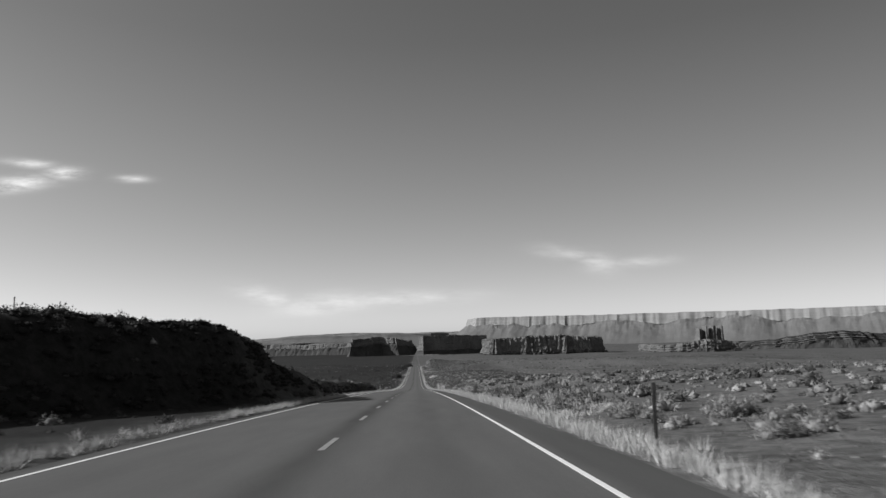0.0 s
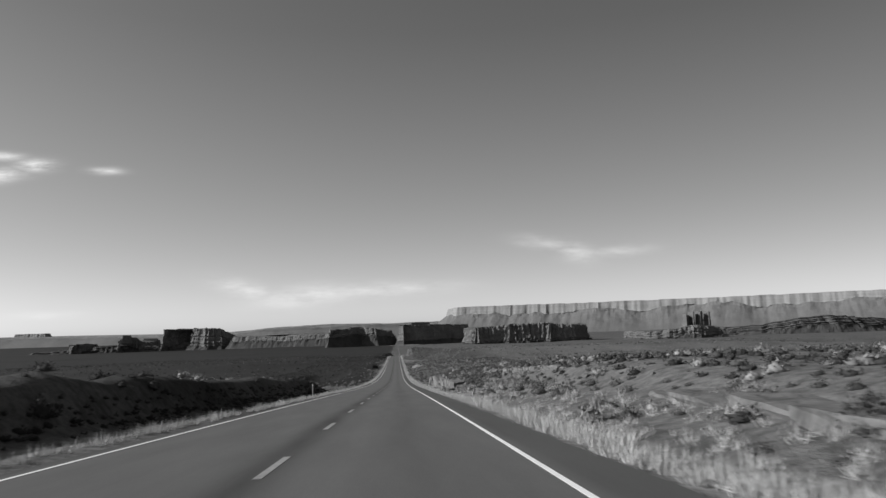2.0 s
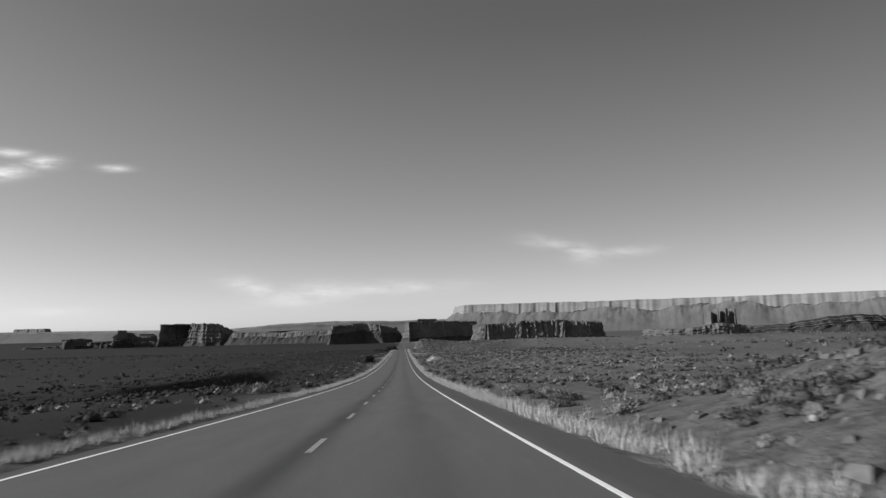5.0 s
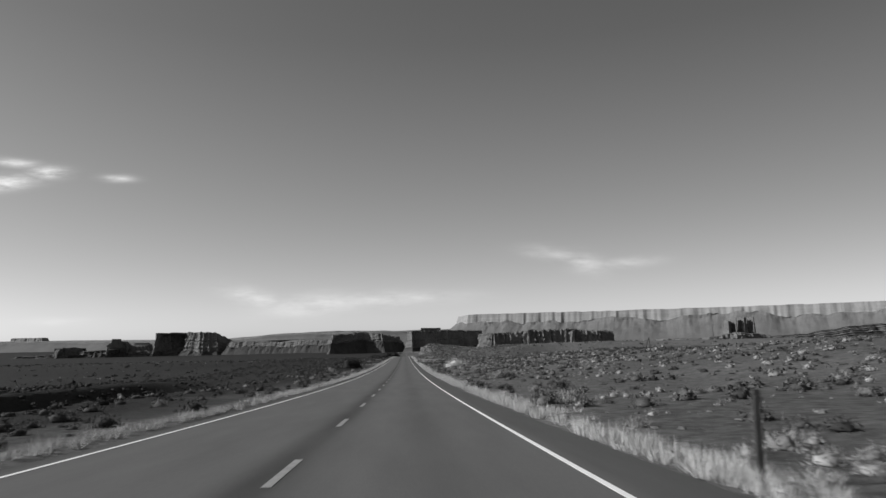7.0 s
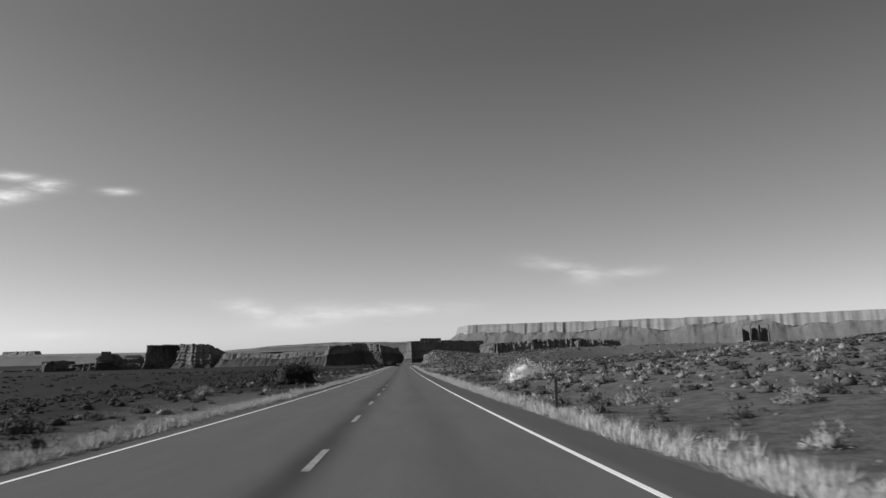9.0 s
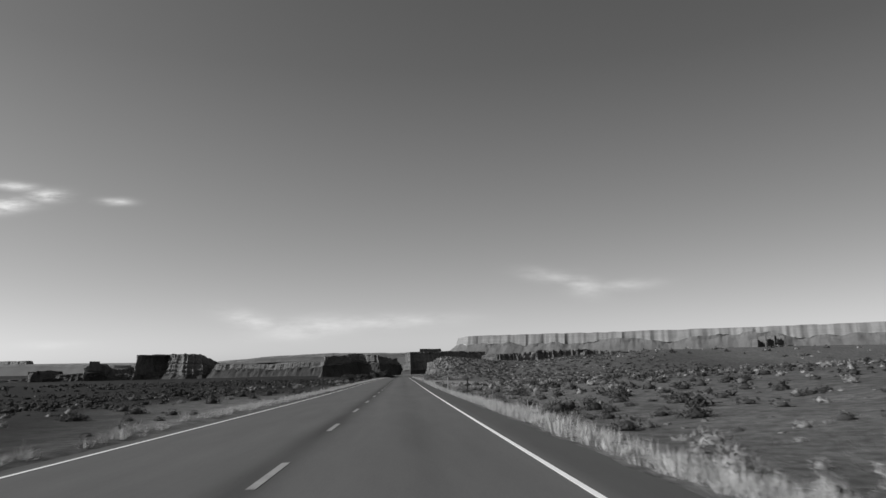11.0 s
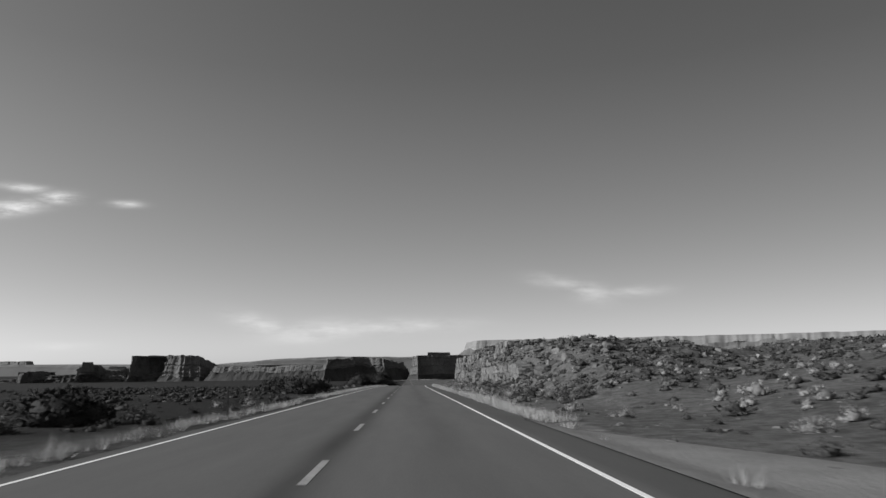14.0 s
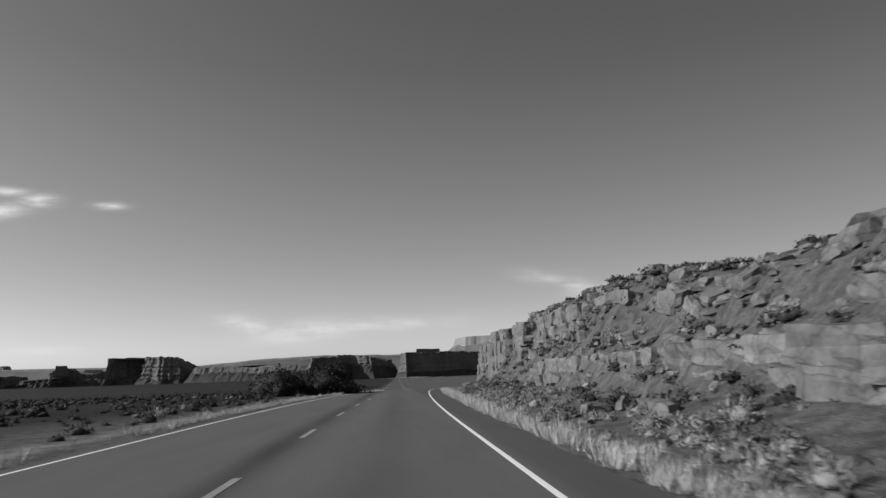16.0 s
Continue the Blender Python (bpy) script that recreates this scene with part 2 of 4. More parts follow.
def step(v, a, b):
    t = np.clip((np.asarray(v, float) - a) / (b - a), 0, 1)
    return t * t * (3 - 2 * t)


def between(v, a, b, sa, sb):
    return step(v, a - sa, a + sa) * (1 - step(v, b - sb, b + sb))


def mesh_object(name, verts, faces, mat, parent=None, smooth=False, label=""):
    me = bpy.data.meshes.new(name)
    verts = np.asarray(verts, float)
    faces = np.asarray(faces)
    if faces.ndim == 2 and len(faces):
        count, size = faces.shape
        me.vertices.add(len(verts))
        me.vertices.foreach_set("co", verts.ravel())
        me.loops.add(count * size)
        me.loops.foreach_set("vertex_index", faces.astype(np.int32).ravel())
        me.polygons.add(count)
        me.polygons.foreach_set("loop_start", np.arange(0, count * size, size, dtype=np.int32))
        me.update(calc_edges=True)
        me.validate()
    me.materials.append(mat)
    me.polygons.foreach_set("use_smooth", np.full(len(me.polygons), smooth))
    ob = new(name, me)
    ob.parent = parent
    if label:
        ob["label"] = label
    return ob


def part(name, bm, mat, parent=None, label="", smooth=False):
    me = bpy.data.meshes.new(name)
    bm.normal_update()
    bm.to_mesh(me)
    bm.free()
    me.materials.append(mat)
    me.polygons.foreach_set("use_smooth", np.full(len(me.polygons), smooth))
    ob = new(name, me)
    ob.parent = parent
    if label:
        ob["label"] = label
    return ob


def grid_faces(nu, nv, closed=False):
    """Quads of a grid of nu by nv points, row by row."""
    i, j = np.meshgrid(np.arange(nu - (0 if closed else 1)), np.arange(nv - 1), indexing="ij")
    i2 = (i + 1) % nu
    return np.stack([i * nv + j, i2 * nv + j, i2 * nv + j + 1, i * nv + j + 1], -1).reshape(-1, 4)


# ---- ground ----


def bend(y):
    """How far the road has swung to the right beyond the crest."""
    return 0.0006 * np.maximum(np.asarray(y, float) - 535.0, 0) ** 2 * (np.asarray(y) < 760) + 30.4 * (np.asarray(y) >= 760)


def profile(x, *knots):
    """A cross-section through (distance from the centre, height) knots."""
    return np.interp(x, [k[0] for k in knots], [k[1] for k in knots])


def land(x, y):
    """The ground's height."""
    x, y = np.asarray(x, float), np.asarray(y, float)
    z = road_z(y)
    x = x - bend(y)
    ax = np.abs(x)
    off = step(ax, 4.2, 14.0)
    # gentle swells, none under the road
    h = off * ((fbm(x / 22, y / 22, 3) - 0.5) * 0.9 + (fbm(x / 4, y / 4, 5) - 0.5) * 0.3)
    h += step(ax, 60, 400) * (fbm(x / 160, y / 160, 11) - 0.5) * 9.0
    h -= 0.12 * step(ax, 3.8, 4.8)
    rough = fbm(x / 3.0, y / 3.0, 21) - 0.5
    ragged = (fbm(y / 2.2, 0 * y, 27) - 0.5) * 1.2
    # left: a hill whose foot comes up to the road and ends in a blunt bluff
    d = -x - 5.6 - 0.45 * np.maximum(36 - y, 0) - 0.35 * np.maximum(y - 42, 0)
    end = 1 - step(y - 0.75 * np.maximum(-x - 8, 0) + ragged, 44.0, 47.5)
    hill = profile(d, (0, 0), (0.8, 0.95), (2.2, 3.35), (3.0, 3.85), (10, 4.35), (25, 4.6), (60, 1.5), (90, 0)) * end
    skirt = (1 - step(y, 50, 66)) * step(y, 30, 42) * profile(-x, (4.9, 0), (5.7, 0.5), (7.0, 1.3), (10, 2.1), (15, 2.0), (28, 0)) * (1 + 0.5 * (1 - step(y, 50, 66)))
    h += np.where(x < 0, np.maximum(hill * (1 + 0.22 * rough), skirt), 0)
    # left: low bank with its steep side in shade
    low = between(y, 58, 133, 8, 4) * profile(-x, (5.5, 0), (6.1, 0.3), (6.7, 1.1), (7.3, 1.35), (12, 0.95), (26, -0.3), (60, 0))
    h = np.where(x < 0, np.maximum(h, h * 0.2 + low * (1 + 0.5 * rough)), h)
    h -= np.where(x < 0, 1.6 * step(-x, 9, 40) * step(y, 118, 160) * (1 - step(y, 400, 470)), 0)
    # left: a shallow wash whose far side lies in shade
    h -= np.where(x < 0, between(y, 240, 335, 14, 24) * profile(-x, (12, 0), (20, 1.9), (29, 2.5), (34, -0.9), (40, -1.0), (70, 0)), 0)
    # right: the ground stands above the road and grows into a cut bank with ledges
    bank = np.interp(y, (-60, 0, 50, 78, 95, 115, 136, 166, 182), (0.7, 0.8, 1.1, 1.4, 1.55, 1.8, 2.0, 2.1, 0.0))
    terrace = profile(x + 0.5 * ragged, (5.2, 0), (6.2, 0.16), (8, 0.42), (9.4, 0.85), (10.5, 1.0), (16, 1.08), (35, 0.95), (90, 0.2), (200, 0.0))
    low_ground = profile(x, (5.0, 0), (8, 0.25), (14, 0.6), (24, 1.0), (40, 0.9), (90, 0.2), (200, 0.0))
    steep = step(y, 58, 88)
    cut = bank * (terrace * steep + low_ground * (1 - steep))
    h += np.where(x > 0, cut * (1 + 0.16 * rough), 0)
    # right: the verge drops off the embankment in places
    h -= np.where(x > 0, (0.18 * between(y, 100, 128, 8, 8) + 0.34 * between(y, 396, 432, 14, 12)) * profile(x, (4.1, 0), (5.2, 1), (7, 1), (12, 0)), 0)
    # right: rising slope before the hill
    h += np.where(x > 0, between(y, 240, 400, 45, 60) * profile(x, (7, 0), (14, 0.5), (30, 2.2), (50, 2.7), (90, 3.2), (200, 3.6)), 0)
    # right: the rocky hill, stepped by two cliff bands, and the rise of the plain behind it
    start = 487 + 0.55 * np.maximum(x - 9, 0)
    crest = np.interp(y, (480, 500, 510, 520, 530, 536, 541, 549, 563, 577, 594), (2.2, 3.2, 3.8, 4.2, 4.6, 4.3, 4.0, 5.0, 5.5, 5.9, 5.4))
    crag = crest * profile(x + 0.4 * ragged, (5.2, 0), (6.2, 0.03), (8.2, 0.13), (8.7, 0.34), (9.7, 0.52), (10.3, 0.72), (11.6, 0.96), (14, 1.03), (20, 0.96), (32, 0.74), (60, 0.42), (120, 0.25), (300, 0.2))
    ends = step(y, start - 16, start + 18) * (1 - step(y + ragged, 594, 603))
    knots = fbm(x / 1.3, y / 1.6, 41, 3) - 0.5
    rise = between(y, 462, 640, 24, 60) * profile(x, (9, 0), (18, 1.2), (30, 3.0), (46, 4.4), (80, 4.9), (140, 4.2), (300, 3.0))
    hill = np.maximum(crag * ends * (1 + 0.08 * rough), rise)
    h += np.where(x > 0, hill + (0.35 * rough + 0.7 * knots) * ends * step(x, 6.5, 8.5) * (1 - step(x, 30, 45)), 0)
    return z + h


def make_ground():
    def axis(*runs):
        return np.unique(np.concatenate([np.arange(a, b, s) for a, b, s in runs]).round(3))

    half = axis((0, 5, 0.5), (5, 13, 0.35), (13, 24, 0.6), (24, 40, 1.2), (40, 120, 4.0), (120, 600, 30), (600, 4801, 300))
    xs = np.unique(np.concatenate([-half, half]))
    ys = axis((-60, 0, 3), (0, 640, 1.0), (640, 900, 6), (900, 2000, 40), (2000, 4801, 200))
    gx, gy = np.meshgrid(xs, ys, indexing="ij")
    gz = land(gx, gy) - 0.07 * (1 - step(np.abs(gx - bend(gy)), 3.3, 3.9))
    verts = np.stack([gx, gy, gz], -1).reshape(-1, 3)
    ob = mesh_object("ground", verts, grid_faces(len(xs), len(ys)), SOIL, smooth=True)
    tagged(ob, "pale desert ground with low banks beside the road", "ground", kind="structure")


make_ground()


def strip(name, x0, x1, ya, yb, lift, mat, parent=None, stepy=4.0, thick=0.05, wobble=0.0, seed=0):
    """A slab along the road between two distances from its centre."""
    n = max(2, int((yb - ya) / stepy) + 1)
    y = np.linspace(ya, yb, n)
    z = road_z(y) + lift
    wob = (fbm(y / 1.3, 0 * y + seed, 31 + seed) - 0.5) * 2 * wobble
    left, right = np.full(n, x0) - (wob if x0 < 0 else 0), np.full(n, x1) + (wob if x1 > 0 else 0)
    left, right = left + bend(y), right + bend(y)
    rings = np.stack([np.stack([left, y, z - thick], -1), np.stack([left, y, z], -1), np.stack([right, y, z], -1), np.stack([right, y, z - thick], -1)], 1)
    verts = rings.reshape(-1, 3)
    i = np.arange(n - 1)[:, None] * 4
    faces = np.concatenate([i + np.array([[0, 1, 5, 4]]), i + np.array([[1, 2, 6, 5]]), i + np.array([[2, 3, 7, 6]])])
    return mesh_object(name, verts, faces, mat, parent)


road = strip("road", -3.5, 4.0, -60, 700, 0.0, ASPHALT, stepy=0.8, wobble=0.07)
tagged(road, "worn grey asphalt two-lane highway with a dark centre streak", "road", kind="structure")
for x in (-3.15, 3.15):
    strip("edge_line", x - 0.036, x + 0.036, -60, 700, 0.004, PAINT, road, thick=0.003, stepy=2.0)
PERIOD = 7.2
for k in range(-6, 90):
    y0 = 10.33 + k * PERIOD
    strip("centre_dash", -0.05, 0.05, y0, y0 + 2.1, 0.004, YELLOW, road, thick=0.003, stepy=0.9)

# ---- far rock ----


def wall(name, outline, top, base, mat, label, talus=0.45, spread=1.1, flute=6.0, cell=18.0, seed=0, closed=True, category="butte", pts=260, ledge=0.12, jag=1.0, beds=9, bedding=0.25, taper=-0.2, cones=0.10):
    """A butte or mesa: a footprint, a talus apron cut by gullies, and a bedded cliff above it with a ragged rim."""
    p = np.array(outline, float)
    lower = 0.0034 * float(p[:, 1].mean())
    top, base = ([h - lower for h in top] if isinstance(top, (list, tuple)) else top - lower), base - lower
    loop = np.vstack([p, p[:1]]) if closed else p
    seg = np.linalg.norm(np.diff(loop, axis=0), axis=1)
    run = np.concatenate([[0], np.cumsum(seg)])
    s = np.linspace(0, run[-1], pts, endpoint=not closed)
    q = np.stack([np.interp(s, run, loop[:, 0]), np.interp(s, run, loop[:, 1])], -1)
    tang = np.roll(q, -2, 0) - np.roll(q, 2, 0)
    if not closed:
        tang[:2], tang[-2:] = tang[2], tang[-3]
    tang /= np.linalg.norm(tang, axis=1)[:, None] + 1e-9
    wide = max(2, pts // 40)
    tang = np.mean([np.roll(tang, k, 0) for k in range(-wide, wide + 1)], 0) if closed else tang
    tang /= np.linalg.norm(tang, axis=1)[:, None] + 1e-9
    out = np.stack([tang[:, 1], -tang[:, 0]], -1)
    zero = np.zeros_like(s)
    flutes = np.abs(fbm(s / cell, zero + 0.5, seed + 1) - 0.5) * 2.4 + 0.35 * vnoise(s / (cell * 0.35), zero, seed + 3) + 0.25 * vnoise(s / (cell * 0.13), zero, seed + 4)
    fans = np.abs(fbm(s / (cell * 1.6), zero + 4.5, seed + 2) - 0.5) * 2.4
    if isinstance(top, (list, tuple)):
        tops = np.array(list(top) + ([top[0]] if closed else []), float)
        level, top = np.interp(s, run, tops), float(np.mean(top))
    else:
        level = np.full(pts, float(top))
    full = top - base
    rim = level + jag * ((fbm(s / (cell * 2.5), zero, seed + 5) - 0.5) * 0.12 + (vnoise(s / (cell * 0.35), zero, seed + 8) - 0.5) * 0.05) * full
    height = rim - base
    foot = talus + cones * (fbm(s / (cell * 1.2), zero, seed + 6) - 0.5)

    def ring(z, d):
        return np.stack([q[:, 0] + out[:, 0] * d, q[:, 1] + out[:, 1] * d, z], -1)

    apron = []
    for k in np.linspace(0, 1, 10):
        push = spread * full * (1 - k) ** 1.5
        d = push - flute * (0.25 + 0.65 * k) * fans + (fbm(s / (cell * 0.4), zero + 7 * k, seed + 13) - 0.5) * flute * 0.9 * (0.3 + k)
        apron.append(ring(base + height * foot * k, d))
    cliff = []
    r = np.random.default_rng(seed + 50)
    for k in np.linspace(0, 1, beds * 2):
        bed = ledge * full * k + bedding * flute * r.normal(0, 0.35)
        d = -flute * flutes * (0.9 - taper * k) - bed + (fbm(s / (cell * 0.45), zero + 4 * k, seed + 17) - 0.5) * flute * min(0.9, bedding * 4)
        cliff.append(ring(base + height * (foot + (1 - foot) * k), d))
    inner = q.mean(0)
    cap = cliff[-1].copy()
    if closed:
        cap[:, :2] = inner + (cap[:, :2] - inner) * 0.25
    else:
        cap[:, :2] -= out * full * 6
    cap[:, 2] = level - 0.01 * full
    cliff.append(cap)
    home = new(name)
    mesh_object("cliff", np.stack(cliff, 1).reshape(-1, 3), grid_faces(pts, len(cliff), closed), mat, home)
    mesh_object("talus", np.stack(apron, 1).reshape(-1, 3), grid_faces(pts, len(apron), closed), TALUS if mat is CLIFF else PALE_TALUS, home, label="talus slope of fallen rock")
    return tagged(home, label, category, "buttes of the far plain")


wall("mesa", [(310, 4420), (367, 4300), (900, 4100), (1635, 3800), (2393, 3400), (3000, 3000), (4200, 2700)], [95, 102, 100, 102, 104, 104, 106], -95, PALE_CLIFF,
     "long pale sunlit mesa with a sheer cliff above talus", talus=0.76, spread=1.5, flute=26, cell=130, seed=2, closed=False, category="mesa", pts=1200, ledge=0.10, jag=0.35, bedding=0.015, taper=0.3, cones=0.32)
# horizon haze is put into the colour: the ridge and butte take paler rock
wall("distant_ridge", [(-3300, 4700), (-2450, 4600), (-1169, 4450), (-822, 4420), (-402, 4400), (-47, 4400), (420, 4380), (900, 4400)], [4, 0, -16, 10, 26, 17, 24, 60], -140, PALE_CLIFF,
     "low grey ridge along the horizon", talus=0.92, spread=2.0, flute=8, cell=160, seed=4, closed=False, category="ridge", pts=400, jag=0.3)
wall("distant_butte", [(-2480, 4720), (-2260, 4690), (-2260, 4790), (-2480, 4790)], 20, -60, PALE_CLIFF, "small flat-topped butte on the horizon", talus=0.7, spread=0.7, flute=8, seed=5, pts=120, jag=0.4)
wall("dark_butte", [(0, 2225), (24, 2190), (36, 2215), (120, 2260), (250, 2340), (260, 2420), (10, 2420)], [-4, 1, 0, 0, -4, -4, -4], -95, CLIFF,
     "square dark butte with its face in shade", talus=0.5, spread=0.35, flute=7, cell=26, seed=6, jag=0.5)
wall("cap_rock", [(48, 2240), (112, 2275), (110, 2330), (50, 2330)], 7, -12, CLIFF, "thin cap of rock on the dark butte", talus=0.1, spread=0.1, flute=2, cell=12, seed=7, category="rock")
wall("cliff_shelf", [(190, 1960), (208, 1895), (290, 1925), (300, 1890), (400, 1915), (410, 1880), (488, 1905), (550, 1980), (550, 2070), (190, 2070)], [-14, -14, -8, -7, -7, -8, -9, -12, -14, -14], -82, CLIFF,
     "fluted sandstone cliff shelf above a talus slope", talus=0.4, spread=0.4, flute=15, cell=17, seed=8, category="cliff", pts=420)
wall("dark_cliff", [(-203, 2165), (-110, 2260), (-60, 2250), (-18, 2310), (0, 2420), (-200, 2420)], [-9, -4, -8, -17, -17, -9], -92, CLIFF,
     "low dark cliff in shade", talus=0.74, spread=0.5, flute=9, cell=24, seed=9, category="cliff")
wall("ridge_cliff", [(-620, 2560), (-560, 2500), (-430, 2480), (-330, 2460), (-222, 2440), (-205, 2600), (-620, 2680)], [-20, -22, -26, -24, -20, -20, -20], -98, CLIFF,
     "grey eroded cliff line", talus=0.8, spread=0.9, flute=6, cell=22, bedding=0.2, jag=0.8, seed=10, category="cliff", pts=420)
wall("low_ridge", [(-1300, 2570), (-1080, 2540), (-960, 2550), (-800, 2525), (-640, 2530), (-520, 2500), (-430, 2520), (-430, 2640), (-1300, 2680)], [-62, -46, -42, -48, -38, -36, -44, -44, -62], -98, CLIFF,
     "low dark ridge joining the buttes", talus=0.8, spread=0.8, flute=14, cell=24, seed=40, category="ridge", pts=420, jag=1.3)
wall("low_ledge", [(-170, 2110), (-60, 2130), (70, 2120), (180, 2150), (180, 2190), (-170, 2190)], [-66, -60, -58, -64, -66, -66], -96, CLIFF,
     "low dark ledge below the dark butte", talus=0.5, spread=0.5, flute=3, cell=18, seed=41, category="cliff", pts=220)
wall("square_butte", [(-805, 2500), (-735, 2590), (-722, 2520), (-655, 2490), (-600, 2505), (-540, 2560), (-530, 2700), (-800, 2700)], [8, 11, 8, 15, 6, -26, -30, 6], -98, CLIFF,
     "blocky butte with one dark face", talus=0.45, spread=0.5, flute=10, cell=26, seed=11, pts=320)
wall("small_butte", [(-955, 2500), (-920, 2540), (-870, 2560), (-835, 2600), (-845, 2640), (-950, 2640)], [-30, -14, -30, -18, -34, -34], -98, CLIFF, "small dark butte beyond the plain", talus=0.6, spread=0.6, flute=9, cell=16, seed=12, jag=1.6)
wall("rock", [(-938, 2500), (-915, 2515), (-915, 2540), (-938, 2540)], -6, -40, CLIFF, "knob of rock on a small butte", talus=0.2, spread=0.2, flute=2, cell=9, seed=33, category="rock", pts=60)
wall("low_butte", [(-1115, 2500), (-1062, 2560), (-1055, 2620), (-1110, 2620)], [-34, -28, -34, -36], -98, CLIFF, "low dark butte beyond the plain", talus=0.5, spread=0.7, flute=9, cell=22, seed=13)
wall("tower_shelf", [(596, 1710), (645, 1665), (720, 1655), (800, 1675), (830, 1730), (830, 1850), (596, 1850)], [-34, -32, -22, -28, -50, -50, -34], -75, CLIFF,
     "tiered talus cone under rock towers", talus=0.6, spread=0.8, flute=11, cell=22, seed=14, category="cliff", pts=320)
for k, (x, w, top) in enumerate(((708, 15, 4), (724, 12, 10), (743, 15, 11), (763, 12, 10))):
    wall("rock_tower", [(x - w / 2, 1680), (x + w / 2, 1695), (x + w / 2, 1715), (x - w / 2, 1715)], top, -36, CLIFF, "narrow upright sandstone tower", talus=0.12, spread=0.10, flute=2.5, cell=6, seed=15 + k, category="rock tower", pts=60, ledge=0.03)
wall("tiered_butte", [(915, 1920), (990, 1870), (1100, 1860), (1200, 1855), (1310, 1870), (1500, 1920), (1500, 2060), (915, 2060)], [-38, -32, -14, -6, -18, -30, -30, -38], -85, CLIFF,
     "tiered butte with dark ledges", talus=0.7, spread=0.9, flute=12, cell=40, seed=20, pts=380, ledge=0.5, bedding=1.0)

# ---- plants ----


def bush(level, radius, height, leaves, leaf, seed, slim=0.4, lift=0.0, core=0.55, inner=0.6):
    """Template of a desert bush: a loose uneven mound of small leaf sprays round a twiggy heart."""
    r = np.random.default_rng(seed)
    bm = bmesh.new()
    bmesh.ops.create_icosphere(bm, subdivisions=max(level, 1), radius=1.0)
    off = Vector(r.uniform(0, 50, 3))
    for v in bm.verts:
        swell = 1 + 0.5 * noise.noise(v.co * 1.5 + off) + 0.4 * noise.noise(v.co * 3.7 + off)
        v.co = Vector((v.co.x * radius * swell, v.co.y * radius * swell, max(v.co.z * swell, -0.25) * height * 0.75))
    bm.normal_update()
    cv = np.array([v.co[:] for v in bm.verts])
    cf = np.array([[v.index for v in f.verts] for f in bm.faces])
    cn = np.array([f.normal[:] for f in bm.faces])
    bm.free()
    pick = r.integers(0, len(cf), leaves)
    w = r.dirichlet((1, 1, 1), leaves)
    p = (cv[cf[pick]] * w[:, :, None]).sum(1) * (inner + (1.05 - inner) * r.uniform(0, 1, leaves) ** 0.7)[:, None]
    a = cn[pick] + r.normal(0, 0.8, (leaves, 3)) + np.array([0, 0, lift])
    a /= np.linalg.norm(a, axis=1)[:, None]
    b = np.cross(a, r.normal(size=(leaves, 3)))
    b /= np.linalg.norm(b, axis=1)[:, None]
    ln = (leaf * r.uniform(0.5, 1.6, leaves))[:, None]
    tri = np.stack([p - b * ln * slim - a * ln * 0.4, p + b * ln * slim - a * ln * 0.4, p + a * ln * 0.6], 1).reshape(-1, 3)
    tri[:, 2] = np.maximum(tri[:, 2] + height * 0.22, 0.0)
    if level == 0:
        return tri, np.arange(leaves * 3).reshape(-1, 3)
    heart = cv * core + np.array([0, 0, height * 0.22])
    return np.concatenate([heart, tri]), np.concatenate([cf, np.arange(leaves * 3).reshape(-1, 3) + len(heart)])


def scatter(name, templates, spots, mat, label, category):
    """One object of many plants: spots are x, y, scale."""
    r = np.random.default_rng(len(name) + len(spots))
    all_v, all_f, base = [], [], 0
    which = r.integers(0, len(templates), len(spots))
    turn, squash = r.uniform(0, 2 * math.pi, len(spots)), r.uniform(0.8, 1.2, len(spots))
    spots = spots.copy()
    spots[:, 0] += bend(spots[:, 1])
    z = land(spots[:, 0], spots[:, 1]) - 0.03
    for k, (tv, tf) in enumerate(templates):
        ids = np.nonzero(which == k)[0]
        if not len(ids):
            continue
        c, s_ = np.cos(turn[ids])[:, None], np.sin(turn[ids])[:, None]
        sc = spots[ids, 2][:, None]
        x = (tv[None, :, 0] * c - tv[None, :, 1] * s_) * sc + spots[ids, 0][:, None]
        y = (tv[None, :, 0] * s_ + tv[None, :, 1] * c) * sc + spots[ids, 1][:, None]
        zz = tv[None, :, 2] * sc * squash[ids][:, None] + z[ids][:, None]
        all_v.append(np.stack([x, y, zz], -1).reshape(-1, 3))
        all_f.append((tf[None] + (np.arange(len(ids)) * len(tv))[:, None, None] + base).reshape(-1, 3))
        base += len(ids) * len(tv)
    ob = mesh_object(name, np.concatenate(all_v), np.concatenate(all_f), mat, smooth=(mat is not ROCK))
    return tagged(ob, label, category, kind="stuff")


def track_free(x, y):
    """Keeps plants off the road and the dirt track."""
    right = (x > 0) & (x < 40) & (y > np.interp(x, (3.9, 5, 6.5, 8.3, 14, 40), (443, 443, 441, 439, 434.5, 424))) & (y < np.interp(x, (3.9, 5.2, 7.2, 9, 14.4, 42), (476, 472, 465, 453, 443.5, 431)))
    return (np.abs(x) > 4.3) & ~right


